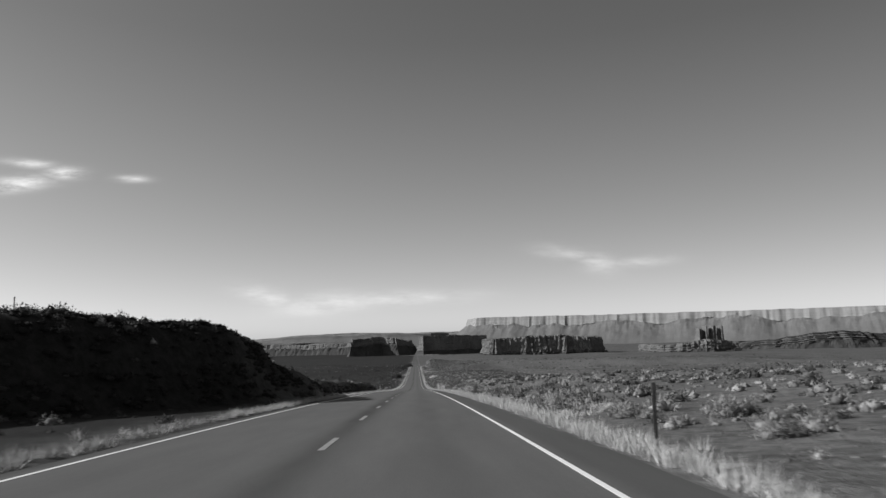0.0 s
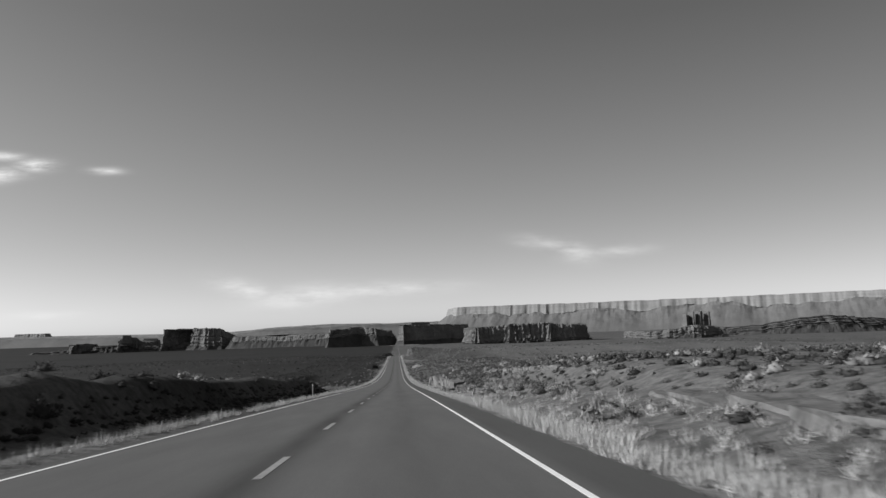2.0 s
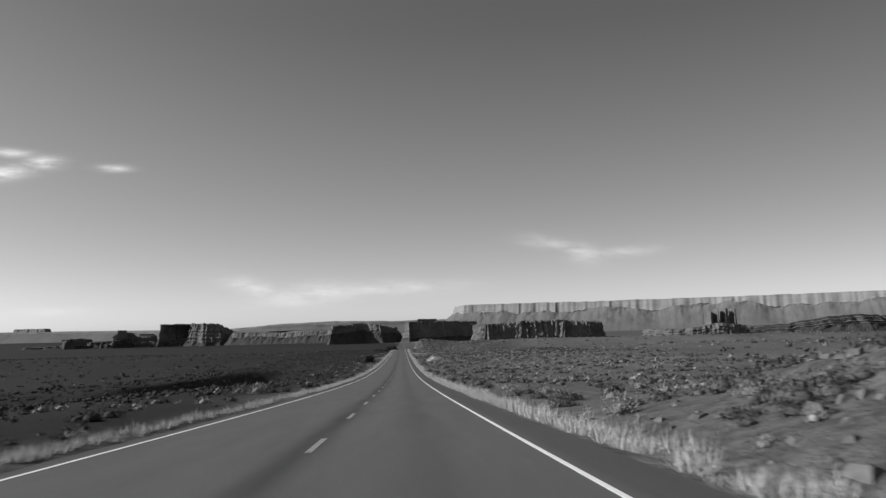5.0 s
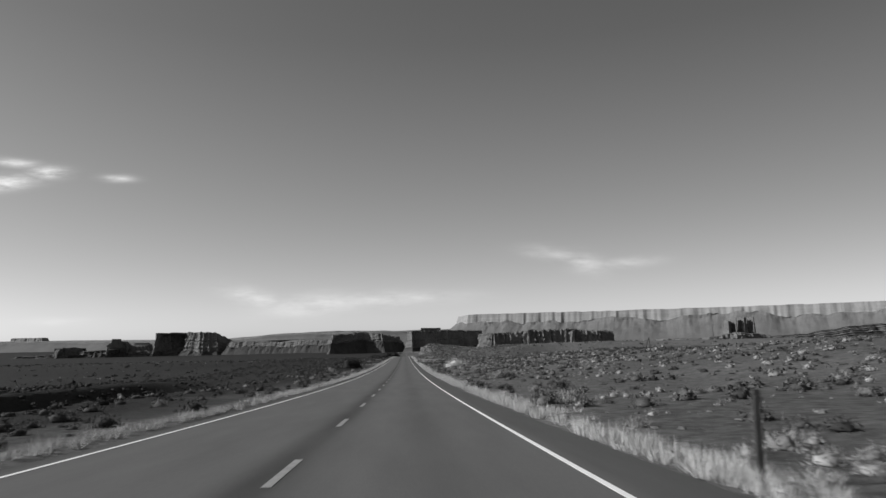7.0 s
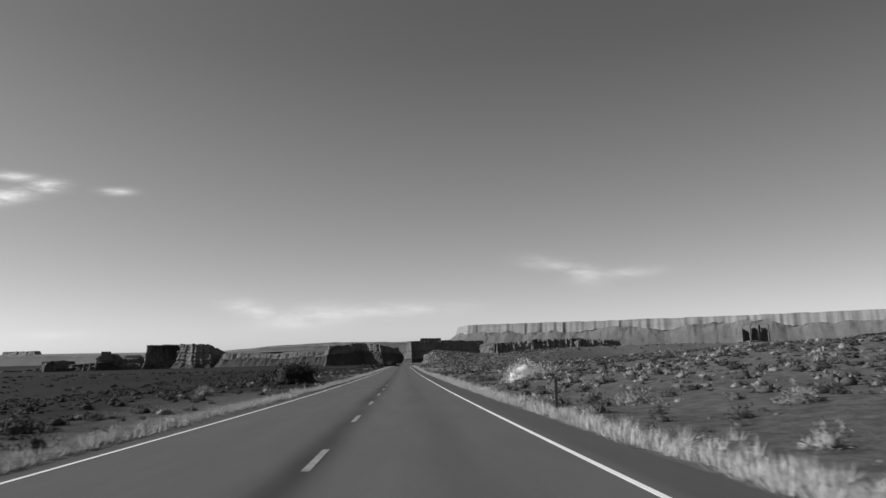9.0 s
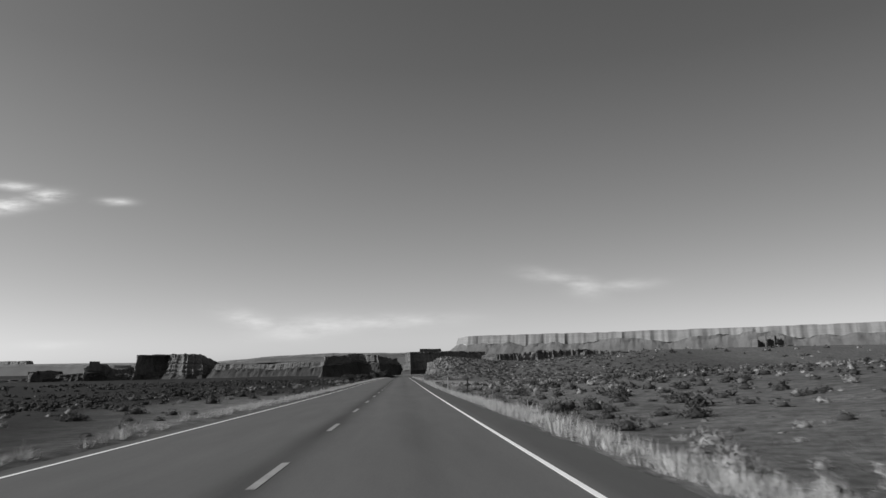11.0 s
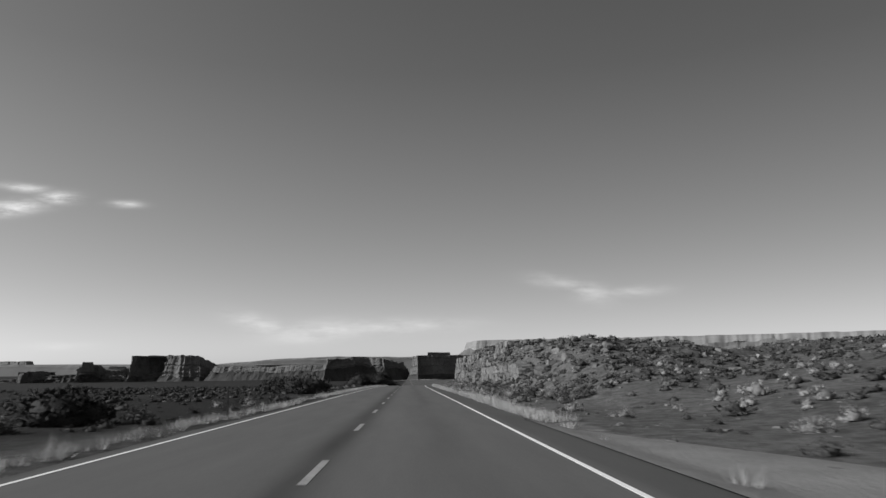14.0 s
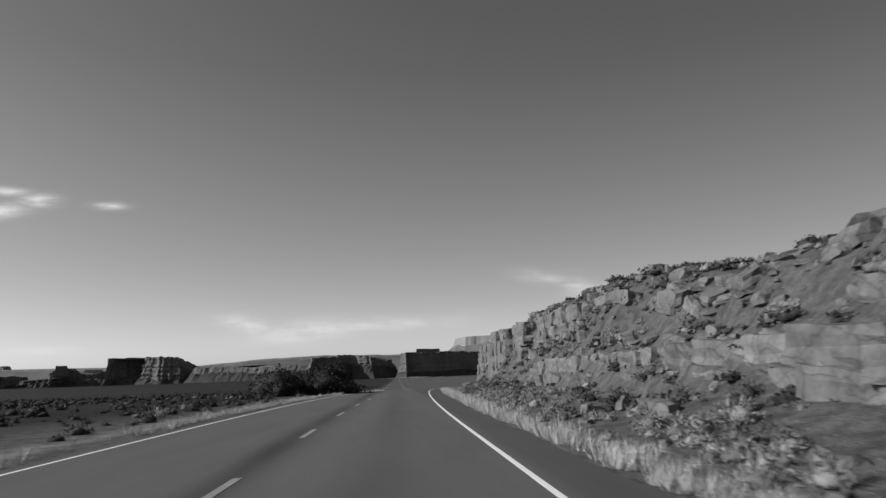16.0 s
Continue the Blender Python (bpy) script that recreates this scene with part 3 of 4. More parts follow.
def spread_spots(count, xa, xb, ya, yb, lo, hi, seed, grain=9.0, cut=0.45):
    r = np.random.default_rng(seed)
    x, y = r.uniform(xa, xb, count), r.uniform(ya, yb, count)
    keep = track_free(x, y) & (fbm(x / grain, y / grain, seed) + r.uniform(-0.15, 0.15, count) > cut)
    size = lo + (hi - lo) * r.uniform(0, 1, count) ** 2
    return np.stack([x, y, size], -1)[keep]


def spikes(count, radius, height, width, seed):
    """Template of a grass tuft: one thin triangle a blade."""
    r = np.random.default_rng(seed)
    ang, lean = r.uniform(0, 2 * math.pi, count), r.uniform(0.0, 1.0, count)
    foot = np.stack([np.cos(ang), np.sin(ang), 0 * ang], -1) * (radius * 0.5 * r.uniform(0, 1, count))[:, None]
    tip = foot + np.stack([np.cos(ang) * lean * radius, np.sin(ang) * lean * radius, height * r.uniform(0.5, 1.1, count) * (1 - 0.35 * lean)], -1)
    turn = r.uniform(0, math.pi, count)
    side = np.stack([np.cos(turn), np.sin(turn), 0 * turn], -1) * (width * r.uniform(0.6, 1.4, count))[:, None]
    v = np.stack([foot - side, foot + side, tip], 1).reshape(-1, 3)
    return v, np.arange(count * 3).reshape(-1, 3)


TUFTS = [spikes(34, 0.22, 0.32, 0.0058, s) for s in range(8)]
NEAR = [bush(2, 0.46, 0.42, 220, 0.068, 140 + s, 0.30, 0.5, 0.50, 0.50) for s in range(7)]
NEAR_PALE = [bush(2, 0.42, 0.46, 220, 0.096, 160 + s, 0.15, 0.9, 0.48, 0.46) for s in range(6)]
PALE = [bush(1, 0.42, 0.44, 54, 0.112, 60 + s, 0.24, 0.7, 0.58, 0.52) for s in range(6)]
MIDDLE = [bush(1, 0.48, 0.38, 50, 0.102, 70 + s, 0.42, 0.3, 0.58, 0.52) for s in range(6)]
WIDE = [bush(1, 0.50, 0.36, 22, 0.15, 75 + s, 0.45, 0.2, 0.62, 0.55) for s in range(6)]
COARSE = [bush(0, 0.54, 0.34, 14, 0.26, 80 + s, 0.5, inner=0.6) for s in range(4)]


def near_far(name, near, far, spots, mat, label, category, limit=9.2, keep=0.6):
    """Plants close to the road in fine detail, the rest simpler."""
    ax = np.abs(spots[:, 0])
    close = ax < limit
    thin = np.arange(len(spots)) % 10 < 10 * keep
    scatter(name, near, spots[close & thin], mat, label, category)
    scatter(name, far, spots[~close], mat, label + " further out", category)


def bank_spots():
    r = np.random.default_rng(67)
    y, x = r.uniform(96, 176, 900), 7.4 + np.abs(r.normal(0, 6, 900))
    return np.stack([x, y, r.uniform(0.4, 1.1, 900)], -1)


def hill_spots():
    r = np.random.default_rng(61)
    y, x = r.uniform(486, 602, 900), 6.0 + np.abs(r.normal(0, 9, 900))
    return np.stack([x, y, r.uniform(0.3, 1.0, 900)], -1)


def dark_hill_spots():
    r = np.random.default_rng(62)
    y, x = r.uniform(486, 602, 1700), 7.0 + np.abs(r.normal(0, 9, 1700))
    return np.stack([x, y, r.uniform(0.2, 0.85, 1700)], -1)


def hill_foot_spots():
    r = np.random.default_rng(63)
    y, x = r.uniform(498, 600, 260), 4.9 + np.abs(r.normal(0, 1.7, 260))
    return np.stack([x, y, r.uniform(0.35, 0.9, 260)], -1)


def verge(side, seed, count, inner, outer, lo, hi):
    """Grass spots in a band beside the asphalt, thick and thin by turns."""
    r = np.random.default_rng(seed)
    y = r.uniform(-2, 615, count)
    x = side * (inner + 0.3 * (fbm(y / 3, 0 * y, seed) - 0.5) + (outer - inner) * np.abs(r.normal(0, 0.5, count)))
    thick = fbm(y / 5.0, 0 * y + 3, seed + 1) + r.uniform(-0.2, 0.2, count)
    # thickest along the straight, thin by the hill and the cut bank
    sparse = np.interp(y, (0, 60, 90, 160, 185, 300, 340, 400, 440, 480, 615), (0.04, 0.02, 0.02, 0.10, 0.0, 0.0, 0.06, 0.05, 0.08, 0.13, 0.15))
    keep = (thick > 0.31 + sparse) & ~((side > 0) & (y > 444.5) & (y < 474) & (r.uniform(0, 1, count) < 0.985))
    return np.stack([x, y, r.uniform(lo, hi, count)], -1)[keep]


scatter("verge_grass", TUFTS, verge(1, 3, 9800, 4.22, 5.2, 0.55, 1.2), GRASS, "pale dry grass along the edge of the asphalt", "grass")
scatter("verge_grass", TUFTS, verge(-1, 5, 4800, 3.8, 4.35, 0.45, 0.95), GRASS, "pale dry grass along the edge of the asphalt", "grass")
BUNCH = [bush(0, 0.20, 0.30, 70, 0.15, 90 + s, 0.03, 1.3, inner=0.3) for s in range(6)]
scatter("bunch_grass", BUNCH, np.concatenate([verge(1, 13, 1300, 4.4, 5.4, 0.5, 1.1), verge(-1, 15, 900, 4.0, 4.9, 0.5, 0.95), spread_spots(900, 4.7, 7.6, 18, 112, 0.5, 1.05, 131, cut=0.38), spread_spots(320, 5.0, 16, 424, 444, 0.6, 1.2, 132, cut=0.36)]), GRASS, "rounded pale bunch grass along the road", "grass")
near_far("sagebrush", NEAR, MIDDLE, np.concatenate([spread_spots(1900, 5.4, 14, 0, 640, 0.3, 1.2, 101, cut=0.45), hill_spots(), bank_spots()]), SAGE, "low grey sagebrush over the desert ground", "shrub")
near_far("sagebrush", MIDDLE, WIDE, spread_spots(7000, 14, 46, 0, 615, 0.35, 1.15, 111, cut=0.38), SAGE, "low grey sagebrush over the open desert", "shrub", 17.5, 1.0)
near_far("dark_scrub", NEAR, MIDDLE, np.concatenate([spread_spots(2900, -14, -4.9, 0, 615, 0.25, 1.0, 102, cut=0.33), spread_spots(1100, 5.6, 14, 0, 615, 0.3, 1.0, 112, cut=0.45), spread_spots(900, 6.3, 14, 64, 172, 0.25, 0.85, 123, cut=0.33), spread_spots(420, 5.6, 14, 300, 446, 0.3, 0.9, 124, cut=0.36)]), DARKSAGE, "low dark scrub over the desert ground", "shrub")
near_far("dark_scrub", MIDDLE, WIDE, np.concatenate([spread_spots(9000, -46, -14, 0, 615, 0.4, 1.3, 113, cut=0.38), spread_spots(3400, 14, 46, 0, 615, 0.35, 1.1, 114, cut=0.40), spread_spots(2600, 14, 44, 300, 500, 0.35, 1.0, 125, cut=0.36)]), DARKSAGE, "low dark scrub over the open desert", "shrub", 17.5, 1.0)
scatter("dark_scrub", MIDDLE, dark_hill_spots(), DARKSAGE, "low dark scrub among the rocks of the hill", "shrub")
near_far("rabbitbrush", NEAR_PALE, PALE, np.concatenate([hill_foot_spots(), spread_spots(1300, 16, 34, 130, 490, 0.4, 1.1, 121, cut=0.42), spread_spots(700, 5.2, 30, 0, 130, 0.4, 1.1, 119, cut=0.4), spread_spots(420, -16, -8.2, 50, 135, 0.35, 0.9, 120, cut=0.3), spread_spots(260, -9, -4.9, 132, 170, 0.35, 0.9, 122, cut=0.3), spread_spots(2500, 5.2, 16, 0, 615, 0.3, 1.05, 103, cut=0.43), spread_spots(700, -18, -4.9, 0, 615, 0.4, 0.9, 104, cut=0.5)]), BRUSH, "pale dry rabbitbrush over the desert ground", "shrub")
scatter("far_scrub", COARSE, np.concatenate([spread_spots(4000, 40, 330, 0, 1000, 0.8, 1.8, 105, 30), spread_spots(6000, -330, -40, 0, 1000, 0.7, 1.6, 106, 30, 0.4)]), DARKSAGE, "scattered dark scrub on the far plain", "shrub")
scatter("far_pale_scrub", COARSE, np.concatenate([spread_spots(4500, 22, 250, 0, 900, 0.6, 1.4, 107, 24), spread_spots(1200, -250, -30, 0, 900, 0.6, 1.2, 108, 24)]), BRUSH, "scattered pale scrub on the far plain", "shrub")


def shade_cover():
    """Dense near-black brush whose colour deepens the shade on the left bank's sides."""
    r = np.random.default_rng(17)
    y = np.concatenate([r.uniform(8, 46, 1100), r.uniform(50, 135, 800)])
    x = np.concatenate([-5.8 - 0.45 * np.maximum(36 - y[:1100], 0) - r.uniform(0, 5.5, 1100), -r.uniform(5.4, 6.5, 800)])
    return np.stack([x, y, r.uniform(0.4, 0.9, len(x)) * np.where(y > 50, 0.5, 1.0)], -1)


def hilltop_spots():
    """Bushes that stand clear of the shaded hillside into the sun."""
    r = np.random.default_rng(19)
    y = r.uniform(2, 31, 260)
    return np.stack([-7.6 - 0.45 * np.maximum(36 - y, 0) - np.abs(r.normal(0, 5, 260)), y, r.uniform(0.5, 1.1, 260)], -1)


scatter("sagebrush", NEAR, hilltop_spots(), SAGE, "grey sagebrush standing over a shaded hillside", "shrub")
# the juniper colour is borrowed here to paint the bank's shade near-black
scatter("shaded_brush", MIDDLE, shade_cover(), LEAF, "dense brush coloured near black to deepen the bank shade", "shrub")


def near_shrubs():
    """The bushes that stand nearest to the road, one by one."""
    r = np.random.default_rng(23)
    kinds = [("rabbitbrush_bush", bush(2, 0.48, 0.5, 1000, 0.085, 200 + k, 0.12, 1.0, 0.52, 0.48), BRUSH, "rounded pale rabbitbrush on dry ground") for k in range(3)]
    kinds += [("sagebrush_bush", bush(2, 0.48, 0.44, 1000, 0.058, 210 + k, 0.28, 0.5, 0.54, 0.50), SAGE, "rounded grey sagebrush on dry ground") for k in range(3)]
    great = [bush(3, 0.5, 0.5, 4200, 0.034, 230 + k, 0.2, 0.8, 0.62, 0.58) for k in range(2)]
    first = {}
    made = 0
    for name, template, mat, label, x, y, size in (("rabbitbrush_bush", great[0], GRASS, "large pale rabbitbrush standing above the grass", 9.6, 338.0, 3.4), ("rabbitbrush_bush", great[1], GRASS, "large pale rabbitbrush standing above the grass", 8.4, 334.0, 2.2),
                                                   ("sagebrush_bush", kinds[3][1], DARKSAGE, "large dark bush beside the grass", 5.3, 264.6, 1.5), ("sagebrush_bush", kinds[4][1], DARKSAGE, "large dark bush beside the grass", 6.6, 506.5, 1.2),
                                                   ("sagebrush_bush", kinds[5][1], DARKSAGE, "dark rounded bush behind the grass", 6.0, 249.5, 1.1), ("sagebrush_bush", kinds[3][1], DARKSAGE, "low dark bush on bare ground", 7.5, 225.6, 0.9)):
        big = tagged(mesh_object(name, *template, mat, smooth=True), label, "shrub", "bushes beside the road")
        big.matrix_basis = pose(x, y, float(land(x, y)) - 0.05, 0, 0, 40 * size) @ Matrix.Diagonal((size, size, size * 0.8, 1))
    while made < 190:
        early = made < 34
        y = r.uniform(5, 62) if early else r.uniform(4, 600)
        side = 1 if early or r.uniform() < 0.72 else -1
        x = side * r.uniform(5.3, 10.5)
        if not track_free(np.array(x), np.array(y)) or (side < 0 and y < 136):
            continue
        k = int(r.integers(0, len(kinds)))
        name, template, mat, label = kinds[k]
        size = r.uniform(0.5, 1.2)
        xx = float(x + bend(y))
        m = pose(xx, y, float(land(xx, y)) - 0.04, 0, 0, r.uniform(0, 360)) @ Matrix.Diagonal((size, size, size * r.uniform(0.75, 1.1), 1))
        if k not in first:
            first[k] = tagged(mesh_object(name, *template, mat, smooth=True), label, "shrub", "bushes beside the road")
            first[k].matrix_basis = m
        else:
            ob = first[k].copy()
            scene.collection.objects.link(ob)
            ob.matrix_basis = m
        made += 1


near_shrubs()


def juniper(x, y, width, height, seed, leaves=2600, label=""):
    """A broad low juniper: short stems that fork from the ground and a ragged dark crown."""
    r = np.random.default_rng(seed)
    x = float(x + bend(y))
    tree = new("juniper")
    tree.location = (x, y, float(land(x, y)) - 0.05)
    bm = bmesh.new()
    for k in range(6):
        a = r.uniform(0, 2 * math.pi)
        lean = r.uniform(0.15, 0.5) * width * 0.5
        pts = [Vector((0.1 * math.cos(a), 0.1 * math.sin(a), 0)), Vector((lean * 0.5 * math.cos(a), lean * 0.5 * math.sin(a), height * 0.35)), Vector((lean * math.cos(a + 0.3), lean * math.sin(a + 0.3), height * 0.75))]
        rings = []
        for p, rad in zip(pts, (0.12, 0.08, 0.03)):
            rings.append([bm.verts.new(p + Vector((rad * math.cos(b), rad * math.sin(b), 0))) for b in np.linspace(0, 2 * math.pi, 6, endpoint=False)])
        for lo, hi in zip(rings, rings[1:]):
            for i in range(6):
                bm.faces.new((lo[i], lo[(i + 1) % 6], hi[(i + 1) % 6], hi[i]))
    part("trunk", bm, BARK, tree, "short forking stems")
    v, f = bush(3, width * 0.5, height, leaves, 0.14, seed, 0.36, 0.2, 0.78, 0.78)
    mesh_object("crown", v, f, LEAF, tree, smooth=True)
    return tagged(tree, label, "tree", "junipers beside the road")


juniper(-5.9, 582.0, 6.6, 2.7, 301, 6000, "broad dark juniper at the edge of the road")
juniper(-8.6, 578.0, 4.2, 2.2, 302, 2200, "low dark juniper beside a larger one")
juniper(-8.2, 349.0, 4.6, 1.7, 303, 2400, "dark spreading juniper beside the road")
juniper(-9.6, 353.0, 2.6, 1.3, 304, 1200, "small dark juniper beside the road")
juniper(-7.6, 513.0, 4.4, 1.25, 305, 2200, "low dark juniper near the road")
juniper(-8.8, 519.0, 3.0, 1.2, 306, 1500, "low dark juniper near the road")
juniper(-6.6, 508.5, 1.6, 0.75, 307, 700, "small round juniper near the road")
juniper(-9.5, 523.0, 4.6, 1.2, 309, 2400, "dense low dark juniper beside others")
juniper(-11.5, 527.0, 5.0, 1.4, 310, 2400, "dense low dark juniper beside others")
juniper(-9.0, 531.0, 3.6, 1.0, 311, 1600, "dense low dark juniper beside others")
juniper(-7.5, 475.0, 2.2, 1.0, 308, 900, "small round juniper near the road")

# ---- rocks ----


def rock_template(name, seed, cuts=3, soft=0.12, chip=0.05):
    """A weathered block: a box with worn edges, chipped and uneven faces."""
    r = np.random.default_rng(seed)
    bm = bmesh.new()
    bmesh.ops.create_cube(bm, size=1)
    bmesh.ops.subdivide_edges(bm, edges=bm.edges[:], cuts=cuts, use_grid_fill=True)
    off = Vector(r.uniform(0, 60, 3))
    skew = Matrix(np.eye(3) + r.normal(0, 0.045, (3, 3)))
    for v in bm.verts:
        c = v.co.copy()
        size = (abs(2 * c.x) ** 7 + abs(2 * c.y) ** 7 + abs(2 * c.z) ** 7) ** (1 / 7)
        round_co = c / max(size, 1e-6)
        c = c.lerp(round_co, min(1.0, soft * 5)) if size > 0 else c
        c += Vector((noise.noise(c * 2.2 + off), noise.noise(c * 2.2 + off * 1.7), noise.noise(c * 2.2 - off))) * chip * 2.2
        c += Vector((noise.noise(c * 6 + off), noise.noise(c * 6 + off * 1.7), noise.noise(c * 6 - off))) * chip * 0.8
        v.co = skew @ c
    me = bpy.data.meshes.new(name)
    bm.to_mesh(me)
    bm.free()
    me.materials.append(ROCK)
    return me


BLOCKS = [rock_template("rock", 400 + k) for k in range(10)]
STONES = [rock_template("rock", 430 + k, 2, 0.2, 0.08) for k in range(10)]


def rock(x, y, z, size, parent, r, tilt=8, kinds=BLOCKS):
    ob = new("rock", kinds[int(r.integers(0, len(kinds)))])
    ob.parent = parent
    ob.matrix_basis = pose(x, y, z, r.normal(0, tilt), r.normal(0, tilt), r.normal(0, 1.3 * tilt) + 180 * int(r.integers(0, 2))) @ Matrix.Diagonal((*size, 1))
    return ob


def outcrop(label, ya, yb, x_at, low, high, length, seed, gaps=(), shares=(1.0,)):
    """A band of bedrock: courses of tight blocks along the road side of a bank. shares: the courses' parts of its height."""
    r = np.random.default_rng(seed)
    home = new("rock_outcrop")
    under = 0.0
    for c, share in enumerate(shares):
        y = ya + r.uniform(0, 0.5 * length)
        while y < yb:
            ln = length * r.uniform(0.4, 1.5)
            mid = y + ln / 2
            t = (mid - ya) / (yb - ya)
            if not any(a < mid < b for a, b in gaps):
                hi = np.interp(t, (0, 0.1, 0.9, 1), (0.6, 1, 1, 0.6)) * (high - low)
                tall = hi * share
                depth = r.uniform(0.8, 1.4)
                xx = float(x_at(mid) + bend(mid) + depth * 0.42 + c * 0.09 + r.normal(0, 0.05))
                rock(xx, mid, float(road_z(mid)) + low + hi * (under + share / 2), (depth, ln * 1.06, tall * r.uniform(1.04, 1.14)), home, r, 1.6)
            y += ln
        under += share
    return tagged(home, label, "rock outcrop")


def crags(label, ya, yb, xa, xb, count, small, large, seed):
    """Bedrock that breaks through a slope: half-buried blocks in a loose band."""
    r = np.random.default_rng(seed)
    home = new("rock_outcrop")
    for k in range(count):
        y = r.uniform(ya, yb)
        x = r.uniform(xa, xb) + float(bend(y))
        s = small + (large - small) * r.uniform() ** 1.6
        tall = s * r.uniform(0.55, 0.9)
        rock(x, y, float(land(x, y)) - 0.05 * tall, (s * r.uniform(0.8, 1.2), s * r.uniform(0.9, 1.7), tall), home, r, 9, BLOCKS if s > 0.8 else STONES)
    return tagged(home, label, "rock outcrop")


outcrop("broad pale sandstone slabs along a low cut bank", 132.4, 143.2, lambda y: 5.75, -0.15, 0.98, 4.2, 1, shares=(1.0,))
outcrop("upright pale sandstone slabs at the end of a cut bank", 144.6, 151.0, lambda y: 5.75, -0.1, 1.1, 2.6, 15, shares=(1.0,))
outcrop("low pale sandstone ledge along a cut bank", 117.2, 131.8, lambda y: 5.9 + 0.03 * (131 - y), -0.15, 0.7, 3.4, 12, gaps=((121.4, 122.7),), shares=(1.0,))
outcrop("thin undercut sandstone ledge across pale ground", 66, 86, lambda y: 6.8 + 0.10 * (y - 66), 0.1, 0.42, 2.6, 14, gaps=((74, 75.5),), shares=(1.0,))
outcrop("pale broken ledge high on a cut bank", 92, 118, lambda y: 9.4 - 0.02 * (y - 92), 1.0, 1.38, 1.1, 16, gaps=((98, 99), (107, 108.5)), shares=(1.0,))
crags("broken sandstone ledge high on a low cut bank", 98, 165, 8.2, 11.5, 90, 0.15, 0.5, 2)
outcrop("bedded lower sandstone cliff of the hill", 503, 525.2, lambda y: 8.4 + 0.25 * math.sin(y / 4.0), 0.62, 1.9, 1.8, 3, shares=(0.52, 0.48))
outcrop("bedded lower sandstone cliff of the hill", 530, 556, lambda y: 8.3 + 0.4 * math.sin(y / 5.0), 0.15, 1.6, 1.5, 6, gaps=((541, 542.2),), shares=(0.55, 0.45))
outcrop("fractured upper sandstone cliff of the hill", 525.4, 530.6, lambda y: 10.9 - 0.1 * (y - 526), 3.2, 4.6, 1.4, 4, shares=(0.55, 0.45))
outcrop("fractured upper sandstone cliff of the hill", 548, 566, lambda y: 9.9 + 0.4 * math.sin(y / 3.0), 2.3, 4.2, 1.2, 7, gaps=((553, 554), (559, 560)), shares=(0.3, 0.3, 0.4))
outcrop("tall blocky sandstone end of the hill", 565, 600, lambda y: 8.7 + 0.5 * math.sin(y / 3.0), 0.2, 4.5, 1.4, 5, gaps=((573, 574.5), (584, 585)), shares=(0.3, 0.25, 0.25, 0.2))
crags("rocky slope above the lower cliff", 528, 562, 8.8, 12.0, 90, 0.25, 0.8, 10)
crags("rocky crest of the hill", 498, 545, 10.2, 17, 120, 0.25, 0.8, 8)
crags("rocky crest of the hill", 545, 600, 10.0, 15, 80, 0.25, 0.8, 9)


def boulders():
    r = np.random.default_rng(31)
    names = 0
    while names < 280:
        if names < 220:
            y, x = r.uniform(490, 600), 6.2 + abs(r.normal(0, 8))
        else:
            y, x = r.uniform(90, 168), 5.6 + abs(r.normal(0, 4))
        s = r.uniform(0.16, 0.42) + 0.5 * r.uniform() ** 5
        xx = float(x + bend(y))
        ob = rock(xx, y, float(land(xx, y)) + 0.08 * s, (s * r.uniform(0.8, 1.5), s * r.uniform(0.8, 1.6), s * r.uniform(0.5, 0.9)), None, r, 14, STONES)
        ob.name = "boulder"
        tagged(ob, "angular sandstone boulder lying on the bank", "boulder", "boulders on the banks")
        names += 1


boulders()


def rubble():
    """Loose stones too many to count."""
    r = np.random.default_rng(37)
    n = 14600
    y = np.concatenate([r.uniform(486, 604, 6400), r.uniform(84, 172, 2200), r.uniform(0, 490, 6000)])
    x = np.concatenate([5.4 + np.abs(r.normal(0, 9, 6400)), 5.6 + np.abs(r.normal(0, 5, 2200)), 4.6 + np.abs(r.normal(0, 6, 6000))])
    tv = np.array([(-1, -1, 0), (1, -1, 0), (1.1, 1, 0), (-0.9, 1, 0), (-0.6, -0.7, 1), (0.7, -0.5, 0.9), (0.5, 0.7, 1.1), (-0.7, 0.5, 0.8)]) * 0.5
    tf = np.array([(0, 1, 5), (0, 5, 4), (1, 2, 6), (1, 6, 5), (2, 3, 7), (2, 7, 6), (3, 0, 4), (3, 4, 7), (4, 5, 6), (4, 6, 7)])
    spots = np.stack([x, y, 0.06 + 0.3 * r.uniform(0, 1, n) ** 3 * np.where(np.arange(n) < 8600, 1.0, 0.4)], -1)
    scatter("loose_stone", [(tv, tf), (tv * (1.4, 0.8, 0.6), tf), (tv * (0.8, 1.5, 0.8), tf)], spots, ROCK, "loose sandstone rubble on the banks", "stone")


rubble()

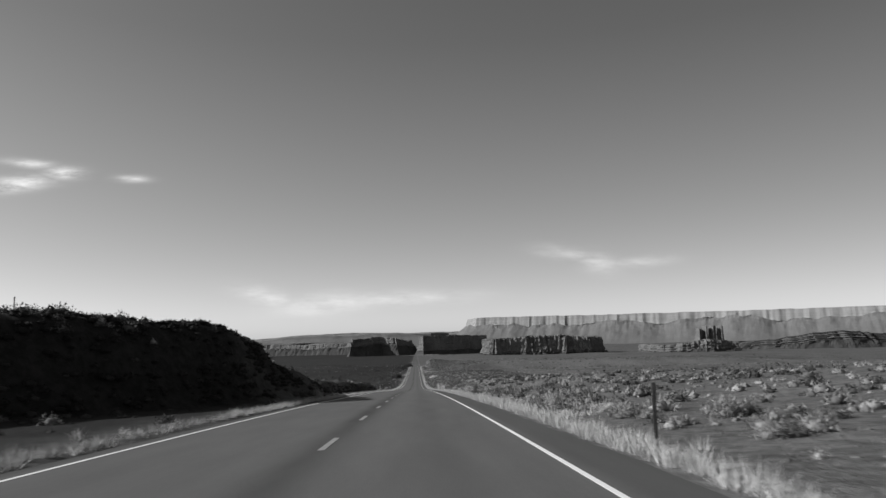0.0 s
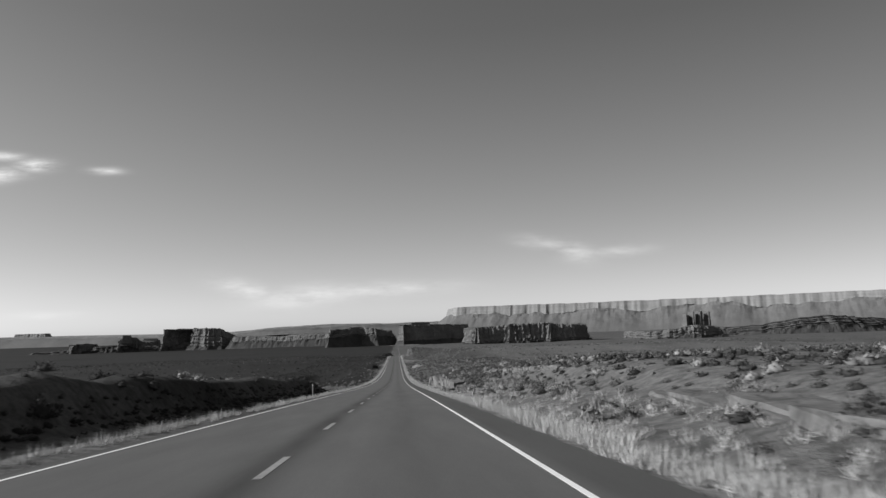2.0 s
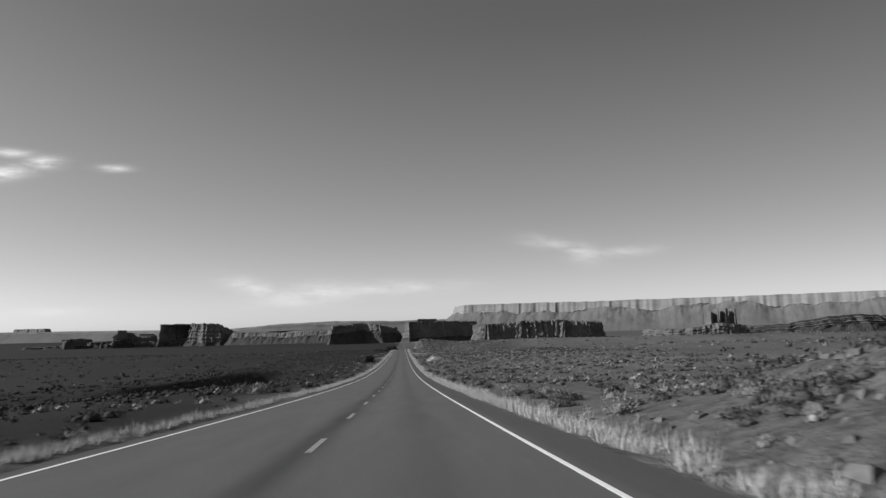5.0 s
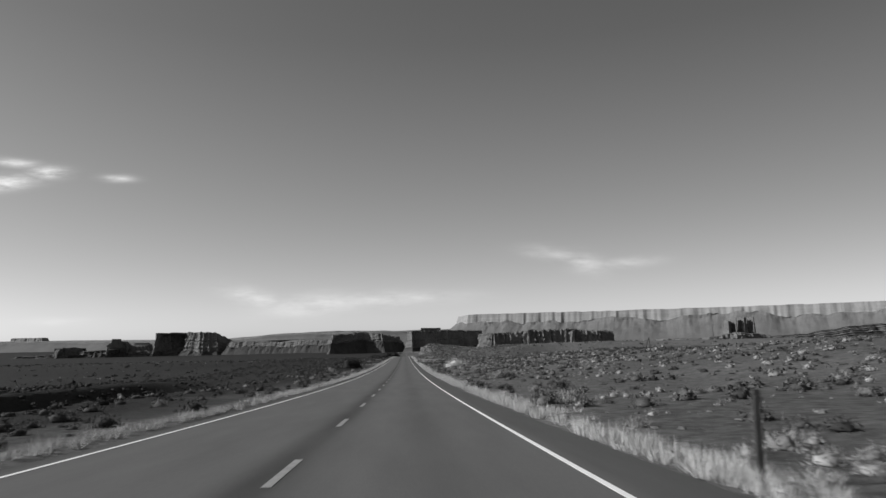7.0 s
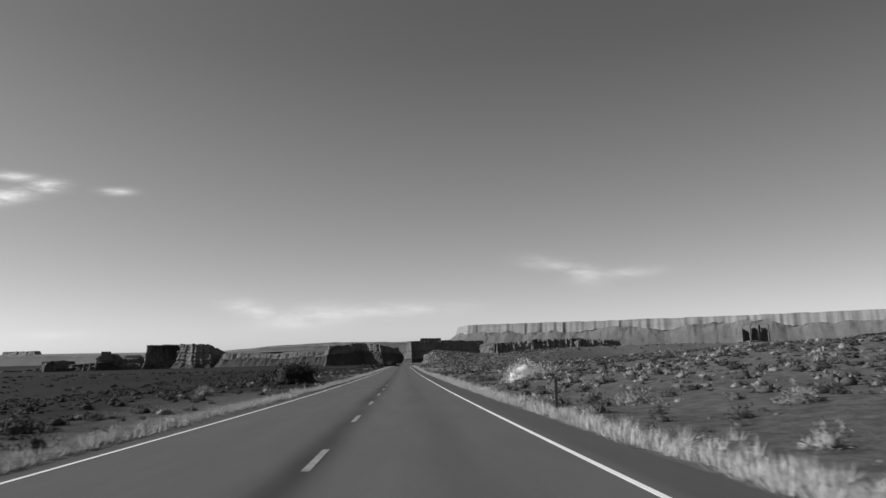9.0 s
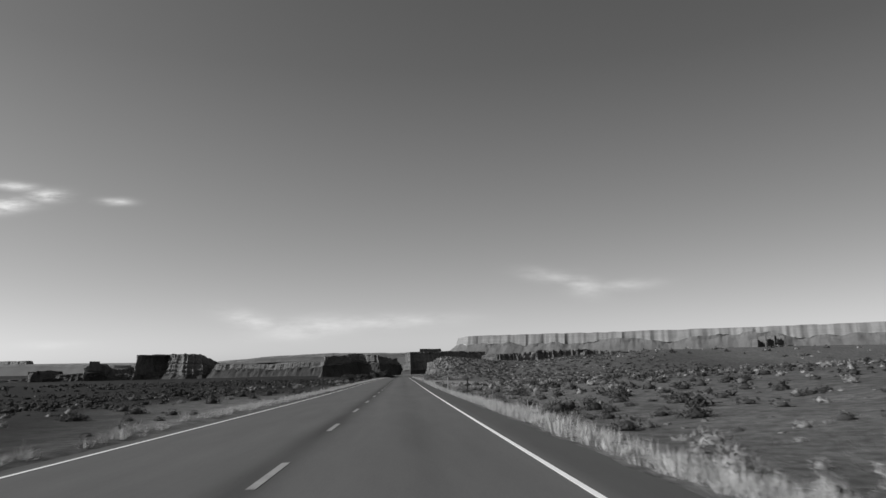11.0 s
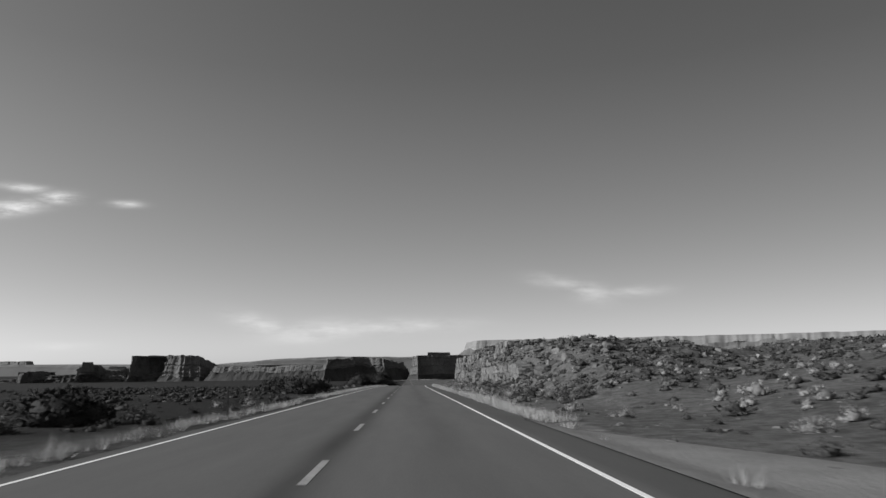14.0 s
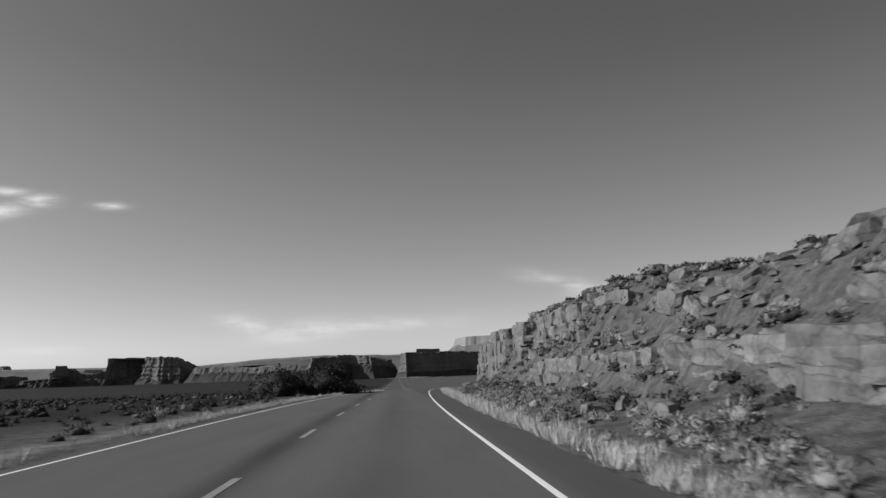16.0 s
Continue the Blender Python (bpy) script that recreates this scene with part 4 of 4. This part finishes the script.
# ---- dirt track ----


def dirt(name, outline, label):
    """A bare flattened patch that follows the ground."""
    p = np.array(outline, float)
    n, m = 40, 14
    u, v = np.meshgrid(np.linspace(0, 1, n), np.linspace(0, 1, m), indexing="ij")
    near = np.stack([np.interp(u, np.linspace(0, 1, len(p)), p[:, 0]), np.interp(u, np.linspace(0, 1, len(p)), p[:, 1])], -1)
    farr = np.stack([np.interp(u, np.linspace(0, 1, len(p)), p[:, 2]), np.interp(u, np.linspace(0, 1, len(p)), p[:, 3])], -1)
    q = near * (1 - v[..., None]) + farr * v[..., None]
    q += ((fbm(q[..., 0], q[..., 1], 77) - 0.5) * 0.5)[..., None] * np.where((v == 0) | (v == 1), 1, 0)[..., None]
    z = land(q[..., 0], q[..., 1]) + np.where((v == 0) | (v == 1) | (u == 1), -0.10, 0.035)
    verts = np.concatenate([q, z[..., None]], -1).reshape(-1, 3)
    tagged(mesh_object(name, verts, grid_faces(n, m), DUST, smooth=True), label, "dirt track", kind="structure")


dirt("dirt_track", [(3.9, 443, 3.9, 476), (5.0, 443, 5.2, 472), (6.5, 441, 7.2, 465), (8.3, 439, 9.0, 453), (14, 434.5, 14.4, 443.5), (40, 424, 42, 431)], "bare pale dirt track leaving the road")

# ---- roadside posts ----


def delineator(x, y, mat, height=1.02, lean=0.0, label=""):
    post = new("marker_post")
    post.location = (x, y, float(land(x, y)) - 0.03)
    post.rotation_euler = (0.02, radians(lean), 0.0)
    bm = bmesh.new()
    bmesh.ops.create_cube(bm, size=1, matrix=Matrix.LocRotScale((0, 0, height / 2), None, (0.052, 0.010, height)))
    for sx in (-0.026, 0.026):
        bmesh.ops.create_cube(bm, size=1, matrix=Matrix.LocRotScale((sx, 0.011, height / 2), None, (0.012, 0.03, height)))
    part("channel_post", bm, mat, post)
    bm = bmesh.new()
    bmesh.ops.create_cone(bm, cap_ends=True, segments=14, radius1=0.042, radius2=0.042, depth=0.012, matrix=Matrix.LocRotScale((0, -0.016, height - 0.09), Euler((radians(90), 0, 0)), None))
    part("reflector", bm, WHITE if mat is STEEL else DARKSTEEL, post, "round white reflector" if mat is STEEL else "round dull reflector")
    tagged(post, label, "marker post", "posts beside the road")
    return post


for x, y, mat, lean, tall, label in ((5.2, 11.0, DARKSTEEL, 0, 1.0, "dark steel marker post beside the road"), (5.45, 115.3, STEEL, -1.5, 1.3, "pale steel marker post beside the road"),
                                     (-4.3, 108.8, STEEL, 0, 0.9, "pale steel marker post beside the road"), (4.6, 233.1, DARKSTEEL, 0, 0.95, "dark steel marker post beside the road"),
                                     (4.57, 306.4, DARKSTEEL, 0, 0.95, "dark steel marker post in dry grass"), (4.5, 388.5, DARKSTEEL, 0, 1.0, "dark steel marker post beside the road"),
                                     (5.4, 416.4, STEEL, 0, 1.25, "pale steel marker post beside the road"), (-4.2, 406.5, DARKSTEEL, 0, 1.05, "dark steel marker post beside the road"),
                                     (-4.2, 477.5, DARKSTEEL, 0, 0.9, "dark steel marker post beside the road")):
    delineator(x, y, mat, tall, lean, label)


# ---- old posts ----


def wooden_post(x, y, height, lean_x, lean_y, label, radius=0.05):
    r = np.random.default_rng(int(y * 10))
    x = float(x + bend(y))
    bm = bmesh.new()
    rings = []
    for k, t in enumerate(np.linspace(0, 1, 6)):
        rad = radius * (1.1 - 0.35 * t)
        c = Vector((lean_x * t * height + r.normal(0, 0.01), lean_y * t * height + r.normal(0, 0.01), t * height))
        rings.append([bm.verts.new(c + Vector((rad * math.cos(b) * r.uniform(0.85, 1.15), rad * math.sin(b) * r.uniform(0.85, 1.15), 0))) for b in np.linspace(0, 2 * math.pi, 8, endpoint=False)])
    for lo, hi in zip(rings, rings[1:]):
        for i in range(8):
            bm.faces.new((lo[i], lo[(i + 1) % 8], hi[(i + 1) % 8], hi[i]))
    bm.faces.new(rings[-1])
    ob = part("wooden_post", bm, DARKWOOD)
    ob.location = (x, y, float(land(x, y)) - 0.1)
    return tagged(ob, label, "post", "old posts on the slopes")


wooden_post(9.6, 519.2, 2.2, 0.20, -0.05, "leaning weathered pole of a brace", 0.035)
wooden_post(10.3, 518.9, 1.5, -0.22, 0.05, "leaning weathered pole of a brace", 0.04)
wooden_post(27.5 - bend(301.3), 301.3, 1.8, 0.31, -0.1, "leaning weathered pole of a brace", 0.06)
wooden_post(28.2 - bend(301.1), 301.1, 1.75, -0.07, 0.0, "leaning weathered pole of a brace", 0.045)
for x, y, h in ((-14.0, 27.0, 0.95), (-14.3, 31.0, 0.85), (-14.6, 34.5, 0.7), (-15.0, 38.0, 0.5), (-25.0, 90.0, 1.9), (-27.0, 103.0, 1.6)):
    wooden_post(x, y, h, 0.02, 0.0, "thin old fence post on the bank", 0.03)
